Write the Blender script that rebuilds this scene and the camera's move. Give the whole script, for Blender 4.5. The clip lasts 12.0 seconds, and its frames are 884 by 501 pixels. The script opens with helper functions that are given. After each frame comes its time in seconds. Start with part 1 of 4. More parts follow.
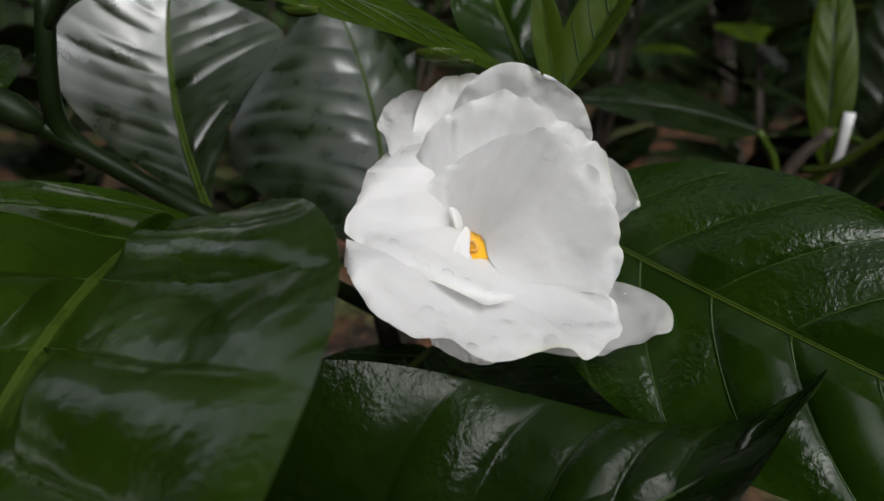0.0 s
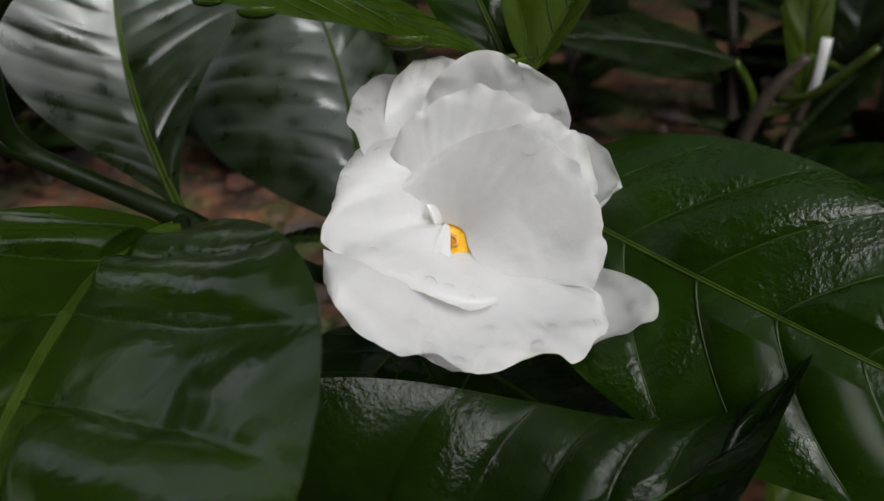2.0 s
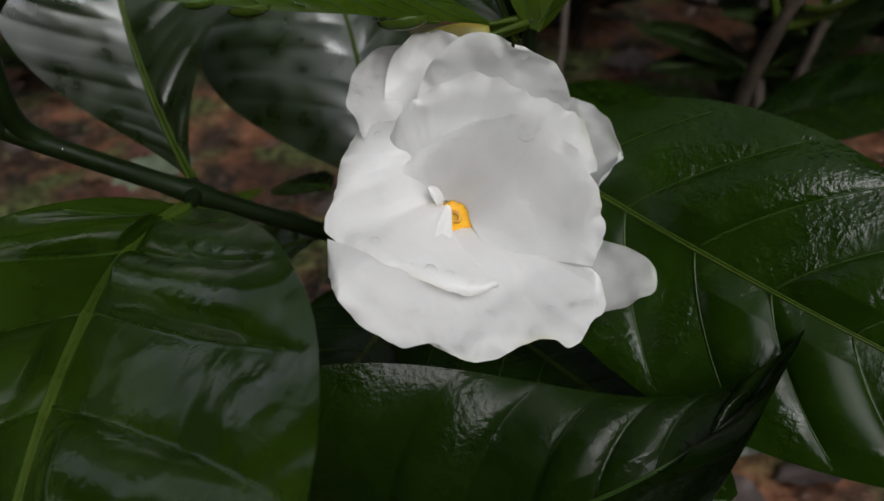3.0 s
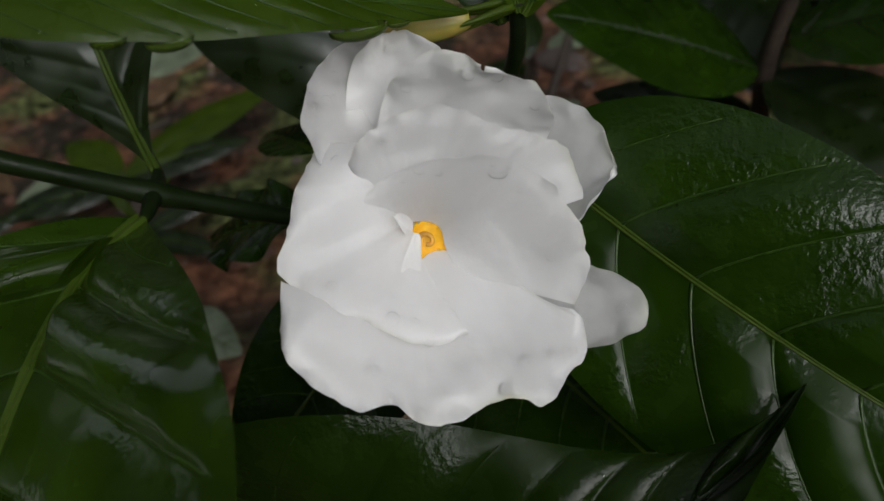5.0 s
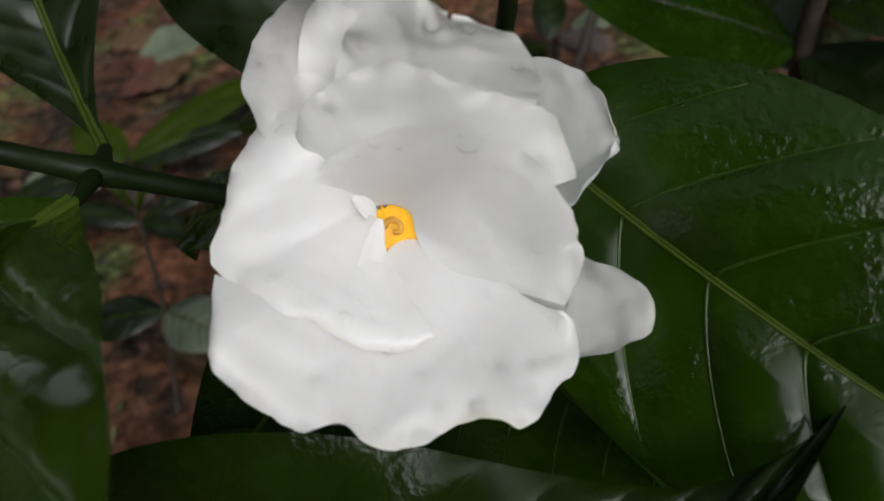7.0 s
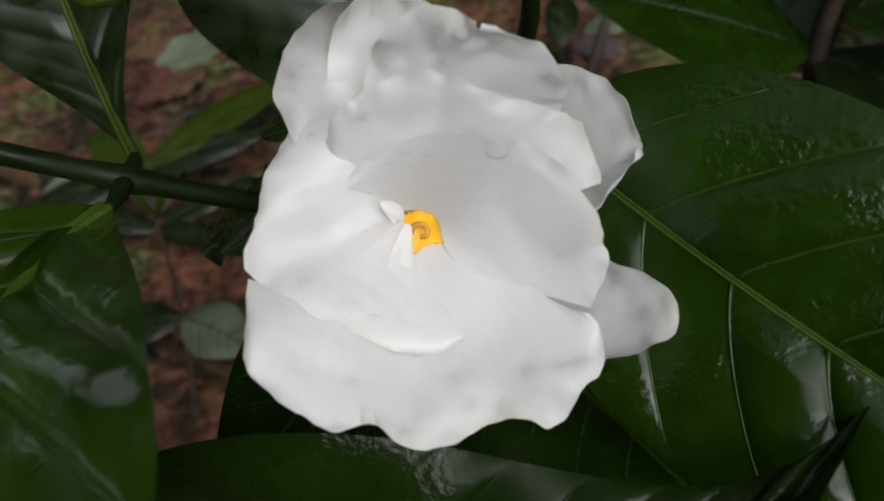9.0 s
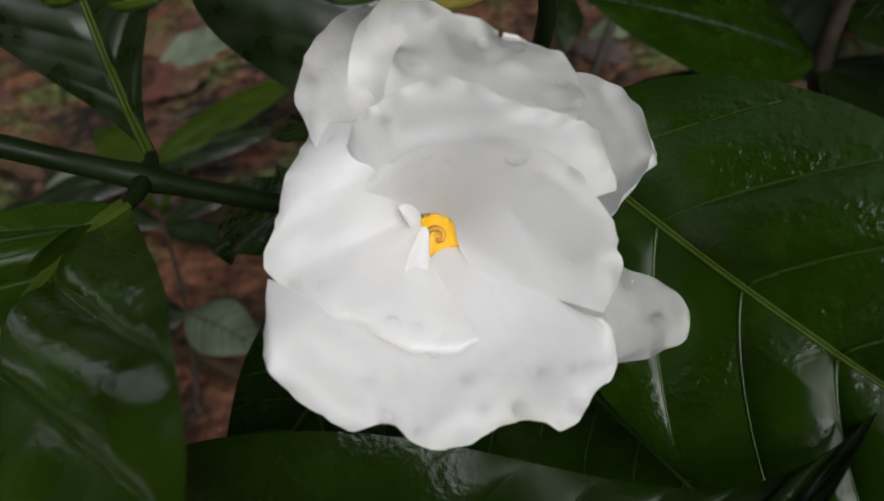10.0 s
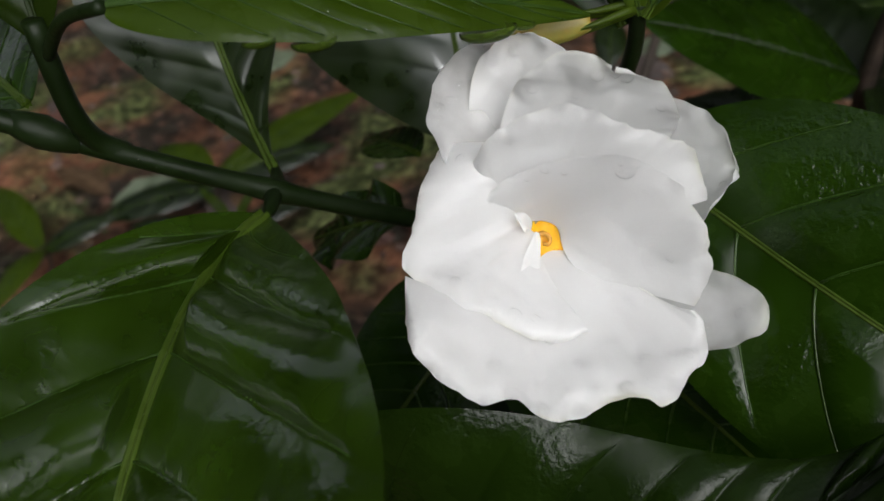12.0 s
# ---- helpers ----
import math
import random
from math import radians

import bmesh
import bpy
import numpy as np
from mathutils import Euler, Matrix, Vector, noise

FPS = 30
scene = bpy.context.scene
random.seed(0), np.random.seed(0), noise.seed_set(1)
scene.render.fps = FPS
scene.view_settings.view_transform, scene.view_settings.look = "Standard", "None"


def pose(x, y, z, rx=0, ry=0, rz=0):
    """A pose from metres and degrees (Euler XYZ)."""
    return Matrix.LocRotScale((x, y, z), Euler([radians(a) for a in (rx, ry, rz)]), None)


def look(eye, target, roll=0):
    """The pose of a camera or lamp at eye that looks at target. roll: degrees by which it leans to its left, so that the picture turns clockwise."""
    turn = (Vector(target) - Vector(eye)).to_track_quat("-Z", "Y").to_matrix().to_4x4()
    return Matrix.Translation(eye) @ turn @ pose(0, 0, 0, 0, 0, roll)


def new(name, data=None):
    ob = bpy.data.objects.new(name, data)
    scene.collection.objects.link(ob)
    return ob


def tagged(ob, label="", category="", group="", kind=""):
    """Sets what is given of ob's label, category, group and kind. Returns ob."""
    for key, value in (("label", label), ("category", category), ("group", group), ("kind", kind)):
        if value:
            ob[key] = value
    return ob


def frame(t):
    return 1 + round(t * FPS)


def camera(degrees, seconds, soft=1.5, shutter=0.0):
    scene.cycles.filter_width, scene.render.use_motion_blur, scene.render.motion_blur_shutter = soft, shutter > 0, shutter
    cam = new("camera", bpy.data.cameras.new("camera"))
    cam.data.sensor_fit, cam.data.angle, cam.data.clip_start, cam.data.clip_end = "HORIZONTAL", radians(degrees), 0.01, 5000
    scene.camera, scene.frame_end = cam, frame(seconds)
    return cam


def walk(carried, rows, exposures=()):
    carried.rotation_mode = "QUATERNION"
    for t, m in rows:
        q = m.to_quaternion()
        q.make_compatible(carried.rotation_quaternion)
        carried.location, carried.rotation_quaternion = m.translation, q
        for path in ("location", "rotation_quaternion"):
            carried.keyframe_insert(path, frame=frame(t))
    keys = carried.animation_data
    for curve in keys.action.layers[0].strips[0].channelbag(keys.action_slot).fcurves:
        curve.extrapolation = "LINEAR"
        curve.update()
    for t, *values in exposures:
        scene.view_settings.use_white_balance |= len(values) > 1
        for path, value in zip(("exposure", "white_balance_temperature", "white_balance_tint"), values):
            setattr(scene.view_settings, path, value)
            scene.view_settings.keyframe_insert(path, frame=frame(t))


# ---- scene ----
cam = camera(57.4, 12.0)
PATH = [
    (0, (0.00406, 0.00641, 0.40800), (0.00100, 0.19633, 0.34539), 0.29),
    (0.5, (0.00006, -0.00170, 0.41435), (-0.00212, 0.18813, 0.35141), -0.74),
    (1, (0.00111, 0.00473, 0.41938), (0.00035, 0.19301, 0.35193), -1.55),
    (1.5, (0.00306, 0.01236, 0.41669), (0.00395, 0.19869, 0.34402), -1.69),
    (2, (0.00352, 0.01764, 0.42521), (0.00589, 0.19909, 0.34112), -2.32),
    (2.5, (0.00804, 0.02227, 0.43552), (0.00477, 0.19544, 0.33552), -4.37),
    (3, (0.01060, 0.02445, 0.44662), (0.00422, 0.19140, 0.33668), -5.14),
    (3.2, (0.01040, 0.02512, 0.45107), (0.00454, 0.18992, 0.33789), -4.69),
    (4.8, (0.02467, 0.05497, 0.46988), (0.00696, 0.19844, 0.33166), -7.84),
    (5, (0.02722, 0.06106, 0.46483), (0.00815, 0.20493, 0.32721), -8.62),
    (5.5, (0.03283, 0.07553, 0.45219), (0.00915, 0.21752, 0.31334), -10.15),
    (6, (0.03260, 0.08004, 0.44803), (0.00778, 0.22272, 0.31010), -10.28),
    (6.5, (0.03750, 0.08111, 0.44748), (0.01000, 0.22356, 0.30981), -11.34),
    (7, (0.03542, 0.07980, 0.44610), (0.00883, 0.22143, 0.30742), -10.20),
    (7.5, (0.03380, 0.07493, 0.44890), (0.00771, 0.21951, 0.31319), -9.82),
    (9.5, (0.03214, 0.07779, 0.44806), (0.00247, 0.21993, 0.31053), -11.25),
    (10, (0.03008, 0.07585, 0.45067), (0.00162, 0.21842, 0.31332), -9.99),
    (10.5, (0.02679, 0.07221, 0.45058), (-0.00027, 0.21627, 0.31451), -9.96),
    (11, (0.02188, 0.06567, 0.45840), (-0.00797, 0.21035, 0.32357), -10.20),
    (11.5, (0.02592, 0.06163, 0.46410), (-0.01048, 0.20583, 0.33038), -12.25),
    (12, (0.01632, 0.05663, 0.46653), (-0.01836, 0.20112, 0.33266), -11.44),
]
walk(cam, [(t, look(eye, target, roll)) for t, eye, target, roll in PATH], [(0, 0.2), (2.5, 0.02), (5, -0.18), (6, 0.1), (7.5, 0.14), (11.4, 0.12), (12, 0.26)])
cam.data.dof.use_dof = True
cam.data.dof.focus_distance = 0.165
cam.data.dof.aperture_fstop = 18.0

# ---- light: an overcast sky, brightest overhead, through a gap left in the added hedge ----
world = bpy.data.worlds.new("sky")
scene.world = world
world.use_nodes = True
wt = world.node_tree
sky = wt.nodes.new("ShaderNodeTexSky")
sky.sky_type, sky.sun_disc = "NISHITA", False
sky.sun_elevation, sky.sun_rotation = radians(40), radians(150)
sky.dust_density = 4.0
grey = wt.nodes.new("ShaderNodeHueSaturation")
grey.inputs["Saturation"].default_value = 0.25
wt.links.new(sky.outputs[0], grey.inputs["Color"])
wt.links.new(grey.outputs[0], wt.nodes["Background"].inputs[0])
wt.nodes["Background"].inputs[1].default_value = 0.14
sun = new("sun", bpy.data.lights.new("sun", "SUN"))
sun.data.energy, sun.data.angle, sun.data.color = 1.9, radians(52), (0.95, 0.97, 1.0)
sun.matrix_world = look((0.38, -0.51, 0.943), (0, 0.15, 0.3))


# ---- materials ----
def material(name, build):
    m = bpy.data.materials.new(name)
    m.use_nodes = True
    nt = m.node_tree
    build(nt, nt.nodes["Principled BSDF"])
    return m


def texture(nt, kind, scale, detail=4.0, space="Object"):
    co = nt.nodes.new("ShaderNodeTexCoord")
    tx = nt.nodes.new(kind)
    tx.inputs["Scale"].default_value = scale
    if "Detail" in tx.inputs:
        tx.inputs["Detail"].default_value = detail
    nt.links.new(co.outputs[space], tx.inputs["Vector"])
    return tx.outputs[0]


def ramp(nt, value, stops):
    r = nt.nodes.new("ShaderNodeValToRGB")
    e = r.color_ramp.elements
    while len(e) < len(stops):
        e.new(0.5)
    for el, (at, col) in zip(e, stops):
        el.position, el.color = at, (*col, 1)
    nt.links.new(value, r.inputs[0])
    return r.outputs[0]


def bump(nt, layers, bsdf, strength=1.0):
    """Adds fine relief: (texture output, depth in metres) pairs."""
    last = None
    for value, depth in layers:
        b = nt.nodes.new("ShaderNodeBump")
        b.inputs["Distance"].default_value = depth
        b.inputs["Strength"].default_value = strength
        nt.links.new(value, b.inputs["Height"])
        if last:
            nt.links.new(last, b.inputs["Normal"])
        last = b.outputs[0]
    nt.links.new(last, bsdf.inputs["Normal"])
    return last


def leaf_material(name, dark, light, rough=0.24, wrinkle=0.00012, wet=0.6, thin=0.05, shine=0.20):
    """A waxy leaf: patches of two greens, uneven gloss, and a ragged film of rain that lies in small ripples."""
    def build(nt, b):
        col = ramp(nt, texture(nt, "ShaderNodeTexNoise", 55, 5), [(0.3, dark), (0.7, light)])
        nt.links.new(col, b.inputs["Base Color"])
        gloss = ramp(nt, texture(nt, "ShaderNodeTexNoise", 110, 5), [(0.35, (rough * 0.75,) * 3), (0.7, (rough * 1.5,) * 3)])
        nt.links.new(gloss, b.inputs["Roughness"])
        b.inputs["IOR"].default_value = 1.45
        b.inputs["Specular IOR Level"].default_value = shine
        where = texture(nt, "ShaderNodeTexNoise", 48, 6)
        nt.links.new(ramp(nt, where, [(0.44, (0.0,) * 3), (0.54, (wet,) * 3)]), b.inputs["Coat Weight"])
        b.inputs["Coat Roughness"].default_value = max(0.07, rough * 0.35)
        b.inputs["Coat IOR"].default_value = 1.33
        ripple = nt.nodes.new("ShaderNodeMath")
        ripple.operation = "MULTIPLY"
        nt.links.new(texture(nt, "ShaderNodeTexNoise", 620, 3), ripple.inputs[0])
        nt.links.new(ramp(nt, where, [(0.44, (0.04,) * 3), (0.56, (1.0,) * 3)]), ripple.inputs[1])
        nrm = bump(nt, [(texture(nt, "ShaderNodeTexNoise", 170, 3), 0.00010), (ripple.outputs[0], wrinkle * 2.2)], b, 0.8)
        nt.links.new(nrm, b.inputs["Coat Normal"])
        glow = nt.nodes.new("ShaderNodeBsdfTranslucent")
        glow.inputs[0].default_value = (light[0] * 3.5, light[1] * 3.0, light[2] * 1.2, 1)
        mix = nt.nodes.new("ShaderNodeMixShader")
        mix.inputs[0].default_value = thin
        nt.links.new(b.outputs[0], mix.inputs[1])
        nt.links.new(glow.outputs[0], mix.inputs[2])
        nt.links.new(mix.outputs[0], nt.nodes["Material Output"].inputs[0])
    return material(name, build)


leaf_green = leaf_material("dark_glossy_leaf", (0.0058, 0.0155, 0.0007), (0.0112, 0.0295, 0.0013), 0.22, 0.00024, 0.8, 0.05, 0.13)
leaf_low = leaf_material("folded_glossy_leaf", (0.0038, 0.0092, 0.0008), (0.0076, 0.0176, 0.0014), 0.25, 0.00014, 0.4, 0.05, 0.08)
# Gloss raised on these leaves alone, standing in for the bright sky they mirror.
leaf_silver = leaf_material("raised_gloss_leaf", (0.0060, 0.0130, 0.0016), (0.0115, 0.0240, 0.0030), 0.33, 0.00002, 0.0, 0.05, 1.0)
leaf_silver.node_tree.nodes["Principled BSDF"].inputs["IOR"].default_value = 1.66
leaf_young = leaf_material("young_leaf", (0.028, 0.050, 0.0030), (0.048, 0.078, 0.0055), 0.36, 0.00005, 0.05, 0.3, 0.15)
# Greens darkened to stand for the shade of trees over these plants.
leaf_shade_toned = leaf_material("shade_toned_leaf", (0.0036, 0.0084, 0.0010), (0.0072, 0.0152, 0.0016), 0.35, 0.00005, 0.3, 0.05, 0.4)
leaf_olive = leaf_material("olive_leaf", (0.008, 0.016, 0.0016), (0.016, 0.030, 0.0030), 0.32, 0.00010, 0.1, 0.25, 0.12)
leaf_top = leaf_material("light_olive_leaf", (0.020, 0.038, 0.0022), (0.035, 0.062, 0.0040), 0.30, 0.00012, 0.25, 0.28, 0.15)
leaf_smooth = leaf_material("smooth_leaf", (0.0095, 0.0215, 0.0012), (0.0180, 0.0395, 0.0020), 0.17, 0.00010, 0.9, 0.08, 0.70)
rib_green = leaf_material("leaf_rib", (0.027, 0.048, 0.005), (0.047, 0.076, 0.009), 0.3, 0.00004, 0.4, 0.15)
vein_green = leaf_material("leaf_vein", (0.016, 0.036, 0.005), (0.028, 0.056, 0.009), 0.3, 0.00004, 0.5, 0.1)
stem_green = leaf_material("green_stem", (0.0040, 0.0088, 0.0016), (0.0080, 0.0160, 0.0032), 0.45, 0.00008, 0.1, 0.0, 0.16)


def build_petal(nt, b):
    col = ramp(nt, texture(nt, "ShaderNodeTexNoise", 45, 5), [(0.3, (0.905, 0.905, 0.90)), (0.7, (0.945, 0.945, 0.945))])
    rim = nt.nodes.new("ShaderNodeAttribute")
    rim.attribute_name = "rim"
    stain = nt.nodes.new("ShaderNodeMath")
    stain.operation = "MULTIPLY"
    nt.links.new(rim.outputs["Fac"], stain.inputs[0])
    nt.links.new(ramp(nt, texture(nt, "ShaderNodeTexNoise", 60, 4), [(0.45, (0.0,) * 3), (0.65, (0.8,) * 3)]), stain.inputs[1])
    tinted = nt.nodes.new("ShaderNodeMixRGB")
    tinted.inputs[2].default_value = (0.78, 0.77, 0.50, 1)
    nt.links.new(stain.outputs[0], tinted.inputs[0])
    nt.links.new(col, tinted.inputs[1])
    nt.links.new(tinted.outputs[0], b.inputs["Base Color"])
    b.inputs["Roughness"].default_value = 0.42
    b.inputs["Coat Weight"].default_value = 0.12
    b.inputs["Coat Roughness"].default_value = 0.2
    b.inputs["Subsurface Weight"].default_value = 0.35
    b.inputs["Subsurface Radius"].default_value = (0.9, 0.9, 0.9)
    b.inputs["Subsurface Scale"].default_value = 0.003
    bump(nt, [(texture(nt, "ShaderNodeTexNoise", 55, 4), 0.0010), (texture(nt, "ShaderNodeTexNoise", 190, 4), 0.0005), (texture(nt, "ShaderNodeTexNoise", 900, 2), 0.00006)], b, 0.8)
    glow = nt.nodes.new("ShaderNodeBsdfTranslucent")
    glow.inputs[0].default_value = (0.965, 0.965, 0.96, 1)
    mix = nt.nodes.new("ShaderNodeMixShader")
    mix.inputs[0].default_value = 0.55
    nt.links.new(b.outputs[0], mix.inputs[1])
    nt.links.new(glow.outputs[0], mix.inputs[2])
    nt.links.new(mix.outputs[0], nt.nodes["Material Output"].inputs[0])


petal_white = material("white_petal", build_petal)


def build_thin_petal(nt, b):
    """Soaked outer petals let some of what lies behind them show."""
    build_petal(nt, b)
    out = nt.nodes["Material Output"]
    whole = out.inputs[0].links[0].from_socket
    clear = nt.nodes.new("ShaderNodeBsdfTransparent")
    mix = nt.nodes.new("ShaderNodeMixShader")
    nt.links.new(ramp(nt, texture(nt, "ShaderNodeTexNoise", 70, 4), [(0.3, (0.24,) * 3), (0.7, (0.48,) * 3)]), mix.inputs[0])
    nt.links.new(whole, mix.inputs[1])
    nt.links.new(clear.outputs[0], mix.inputs[2])
    nt.links.new(mix.outputs[0], out.inputs[0])


petal_thin = material("soaked_petal", build_thin_petal)


def plain(name, colour, rough=0.5, vary=0.25, scale=300, depth=0.0001, sss=0.0):
    def build(nt, b):
        lo = [c * (1 - vary) for c in colour]
        hi = [min(1, c * (1 + vary)) for c in colour]
        nt.links.new(ramp(nt, texture(nt, "ShaderNodeTexNoise", scale, 5), [(0.3, lo), (0.7, hi)]), b.inputs["Base Color"])
        b.inputs["Roughness"].default_value = rough
        b.inputs["Subsurface Weight"].default_value = sss
        b.inputs["Subsurface Scale"].default_value = 0.002
        bump(nt, [(texture(nt, "ShaderNodeTexNoise", scale * 2, 4), depth)], b, 0.7)
    return material(name, build)


yellow = plain("yellow_throat", (0.90, 0.46, 0.008), 0.5, 0.12, 700, 0.0001, 0.3)
anther = plain("brown_anther", (0.52, 0.25, 0.03), 0.6, 0.3, 900)
cream = plain("cream_petal", (0.24, 0.20, 0.035), 0.45, 0.12, 200, 0.0001, 0.3)
bark = plain("brown_bark", (0.035, 0.024, 0.016), 0.7, 0.5, 260, 0.0006)


def build_water(nt, b):
    clear = nt.nodes.new("ShaderNodeBsdfTransparent")
    gloss = nt.nodes.new("ShaderNodeBsdfGlossy")
    gloss.inputs["Roughness"].default_value = 0.02
    shine = nt.nodes.new("ShaderNodeFresnel")
    shine.inputs[0].default_value = 1.24
    mix = nt.nodes.new("ShaderNodeMixShader")
    nt.links.new(shine.outputs[0], mix.inputs[0])
    nt.links.new(clear.outputs[0], mix.inputs[1])
    nt.links.new(gloss.outputs[0], mix.inputs[2])
    nt.links.new(mix.outputs[0], nt.nodes["Material Output"].inputs[0])


water = material("water", build_water)


def build_green_water(nt, b):
    """A hanging drop, painted with the green of the leaf refracted in it."""
    build_water(nt, b)
    mix = nt.nodes["Material Output"].inputs[0].links[0].from_node
    tint = nt.nodes.new("ShaderNodeBsdfDiffuse")
    tint.inputs[0].default_value = (0.035, 0.058, 0.006, 1)
    blend = nt.nodes.new("ShaderNodeMixShader")
    blend.inputs[0].default_value = 0.8
    nt.links.new(mix.inputs[1].links[0].from_socket, blend.inputs[1])
    nt.links.new(tint.outputs[0], blend.inputs[2])
    nt.links.new(blend.outputs[0], mix.inputs[1])


water_green = material("green_tinted_water", build_green_water)


def build_soil(nt, b):
    def mixed(kind, share, one, two):
        m = nt.nodes.new("ShaderNodeMixRGB")
        m.blend_type = kind
        for socket, value in ((0, share), (1, one), (2, two)):
            if isinstance(value, float):
                m.inputs[socket].default_value = value
            else:
                nt.links.new(value, m.inputs[socket])
        return m.outputs[0]

    big = texture(nt, "ShaderNodeTexNoise", 7, 8)
    fine = texture(nt, "ShaderNodeTexNoise", 120, 8)
    earth = ramp(nt, big, [(0.34, (0.037, 0.026, 0.019)), (0.46, (0.145, 0.064, 0.036)), (0.57, (0.269, 0.120, 0.068)), (0.70, (0.070, 0.050, 0.036))])
    litter = ramp(nt, texture(nt, "ShaderNodeTexVoronoi", 75), [(0.1, (0.236, 0.158, 0.114)), (0.35, (0.094, 0.059, 0.037)), (0.6, (0.158, 0.083, 0.064)), (0.9, (0.031, 0.026, 0.019))])
    moss = ramp(nt, fine, [(0.35, (0.037, 0.050, 0.014)), (0.7, (0.143, 0.163, 0.064))])
    where_litter = ramp(nt, texture(nt, "ShaderNodeTexNoise", 16, 6), [(0.42, (0, 0, 0)), (0.58, (1, 1, 1))])
    where_moss = ramp(nt, texture(nt, "ShaderNodeTexNoise", 11, 9), [(0.50, (0, 0, 0)), (0.62, (1, 1, 1))])
    col = mixed("MIX", where_moss, mixed("MIX", where_litter, earth, litter), moss)
    grit = ramp(nt, fine, [(0.35, (0.30, 0.29, 0.28)), (0.65, (1.25, 1.25, 1.25))])
    nt.links.new(mixed("MULTIPLY", 0.85, col, grit), b.inputs["Base Color"])
    b.inputs["Roughness"].default_value = 0.7
    b.inputs["Specular IOR Level"].default_value = 0.15
    bump(nt, [(big, 0.02), (texture(nt, "ShaderNodeTexNoise", 40, 5), 0.012), (fine, 0.005), (texture(nt, "ShaderNodeTexNoise", 600, 4), 0.001)], b, 1.0)


soil = material("red_soil", build_soil)


# ---- sheets: the one shape from which leaves and petals are made ----
def unit(v):
    return v / np.maximum(np.linalg.norm(v, axis=-1, keepdims=True), 1e-12)


def shape(base, bend, tip, roll=0.0, twist=0.0, wide=(0.02, 0.02), fold=(0.1, 0.1), cup=(0.0, 0.0), peak=0.9, soft=0.0):
    """The numbers of a sheet: a curved spine, and for its two sides the half width, the slope and the hollow."""
    return dict(base=np.array(base), bend=np.array(bend), tip=np.array(tip), roll=roll, twist=twist, wide=wide, fold=fold, cup=cup, peak=peak, soft=soft)


def aim(base, tip, normal, sag=0.0, **more):
    """A sheet from base to tip whose upper side faces normal."""
    base, tip, n = np.array(base, float), np.array(tip, float), np.array(normal, float)
    chord = unit(tip - base)
    ref = np.array([0, 0, 1.0]) if abs(chord[2]) < 0.975 else np.array([0, -1.0, 0])
    ref = unit(ref - chord * (ref @ chord))
    n = unit(n - chord * (n @ chord))
    return shape(base, (base + tip) / 2 + n * sag, tip, roll=math.atan2(n @ np.cross(chord, ref), n @ ref), **more)


def spine_frame(s, u):
    u = u[..., None]
    point = s["base"] * (1 - u) ** 2 + s["bend"] * 2 * u * (1 - u) + s["tip"] * u ** 2
    along = unit(2 * (s["bend"] - s["base"]) * (1 - u) + 2 * (s["tip"] - s["bend"]) * u)
    chord = unit(s["tip"] - s["base"])
    ref = np.array([0, 0, 1.0]) if abs(chord[2]) < 0.975 else np.array([0, -1.0, 0])
    ref = unit(ref - chord * (ref @ chord))
    turn = s["roll"] + s["twist"] * (u - 0.5)
    n = ref * np.cos(turn) + np.cross(chord, ref) * np.sin(turn)
    n = unit(n - along * np.sum(n * along, -1, keepdims=True))
    return point, np.cross(along, n), n


def flat_point(s, u, v, q):
    point, side, n = spine_frame(s, u)
    right = v > 0
    w = np.where(right, s["wide"][1], s["wide"][0]) * np.sin(np.pi * np.clip(u, 0, 1) ** s["peak"]).clip(0) ** q
    a = np.abs(v)
    f = np.where(right, s["fold"][1], s["fold"][0])
    c = np.where(right, s["cup"][1], s["cup"][0])
    rise = np.sqrt(a * a + s["soft"] ** 2) - s["soft"]
    return point + side * (v * w)[..., None] + n * ((f * rise + c * a * a) * w)[..., None]


def sheet_point(s, u, v, q, relief):
    """Points and normals of a sheet with its relief."""
    h = 1e-3
    p = flat_point(s, u, v, q)
    um, up = np.clip(u - h, 0.004, 0.996), np.clip(u + h, 0.004, 0.996)
    vv = np.where(np.abs(v) < 2 * h, np.where(v > 0, 2 * h, -2 * h), v)
    n = np.cross(flat_point(s, up, v, q) - flat_point(s, um, v, q), flat_point(s, np.clip(u, .004, .996), vv + h, q) - flat_point(s, np.clip(u, .004, .996), vv - h, q))
    n = unit(n)
    mid = spine_frame(s, u)[2]
    blend = np.clip(np.abs(v) * 6, 0, 1)[..., None]
    flip = np.where(np.sum(n * mid, -1, keepdims=True) < 0, -1.0, 1.0)
    n = unit(mid * (1 - blend) + n * flip * blend)
    if relief:
        p = p + n * relief(u, v, p)[..., None]
    return p, n


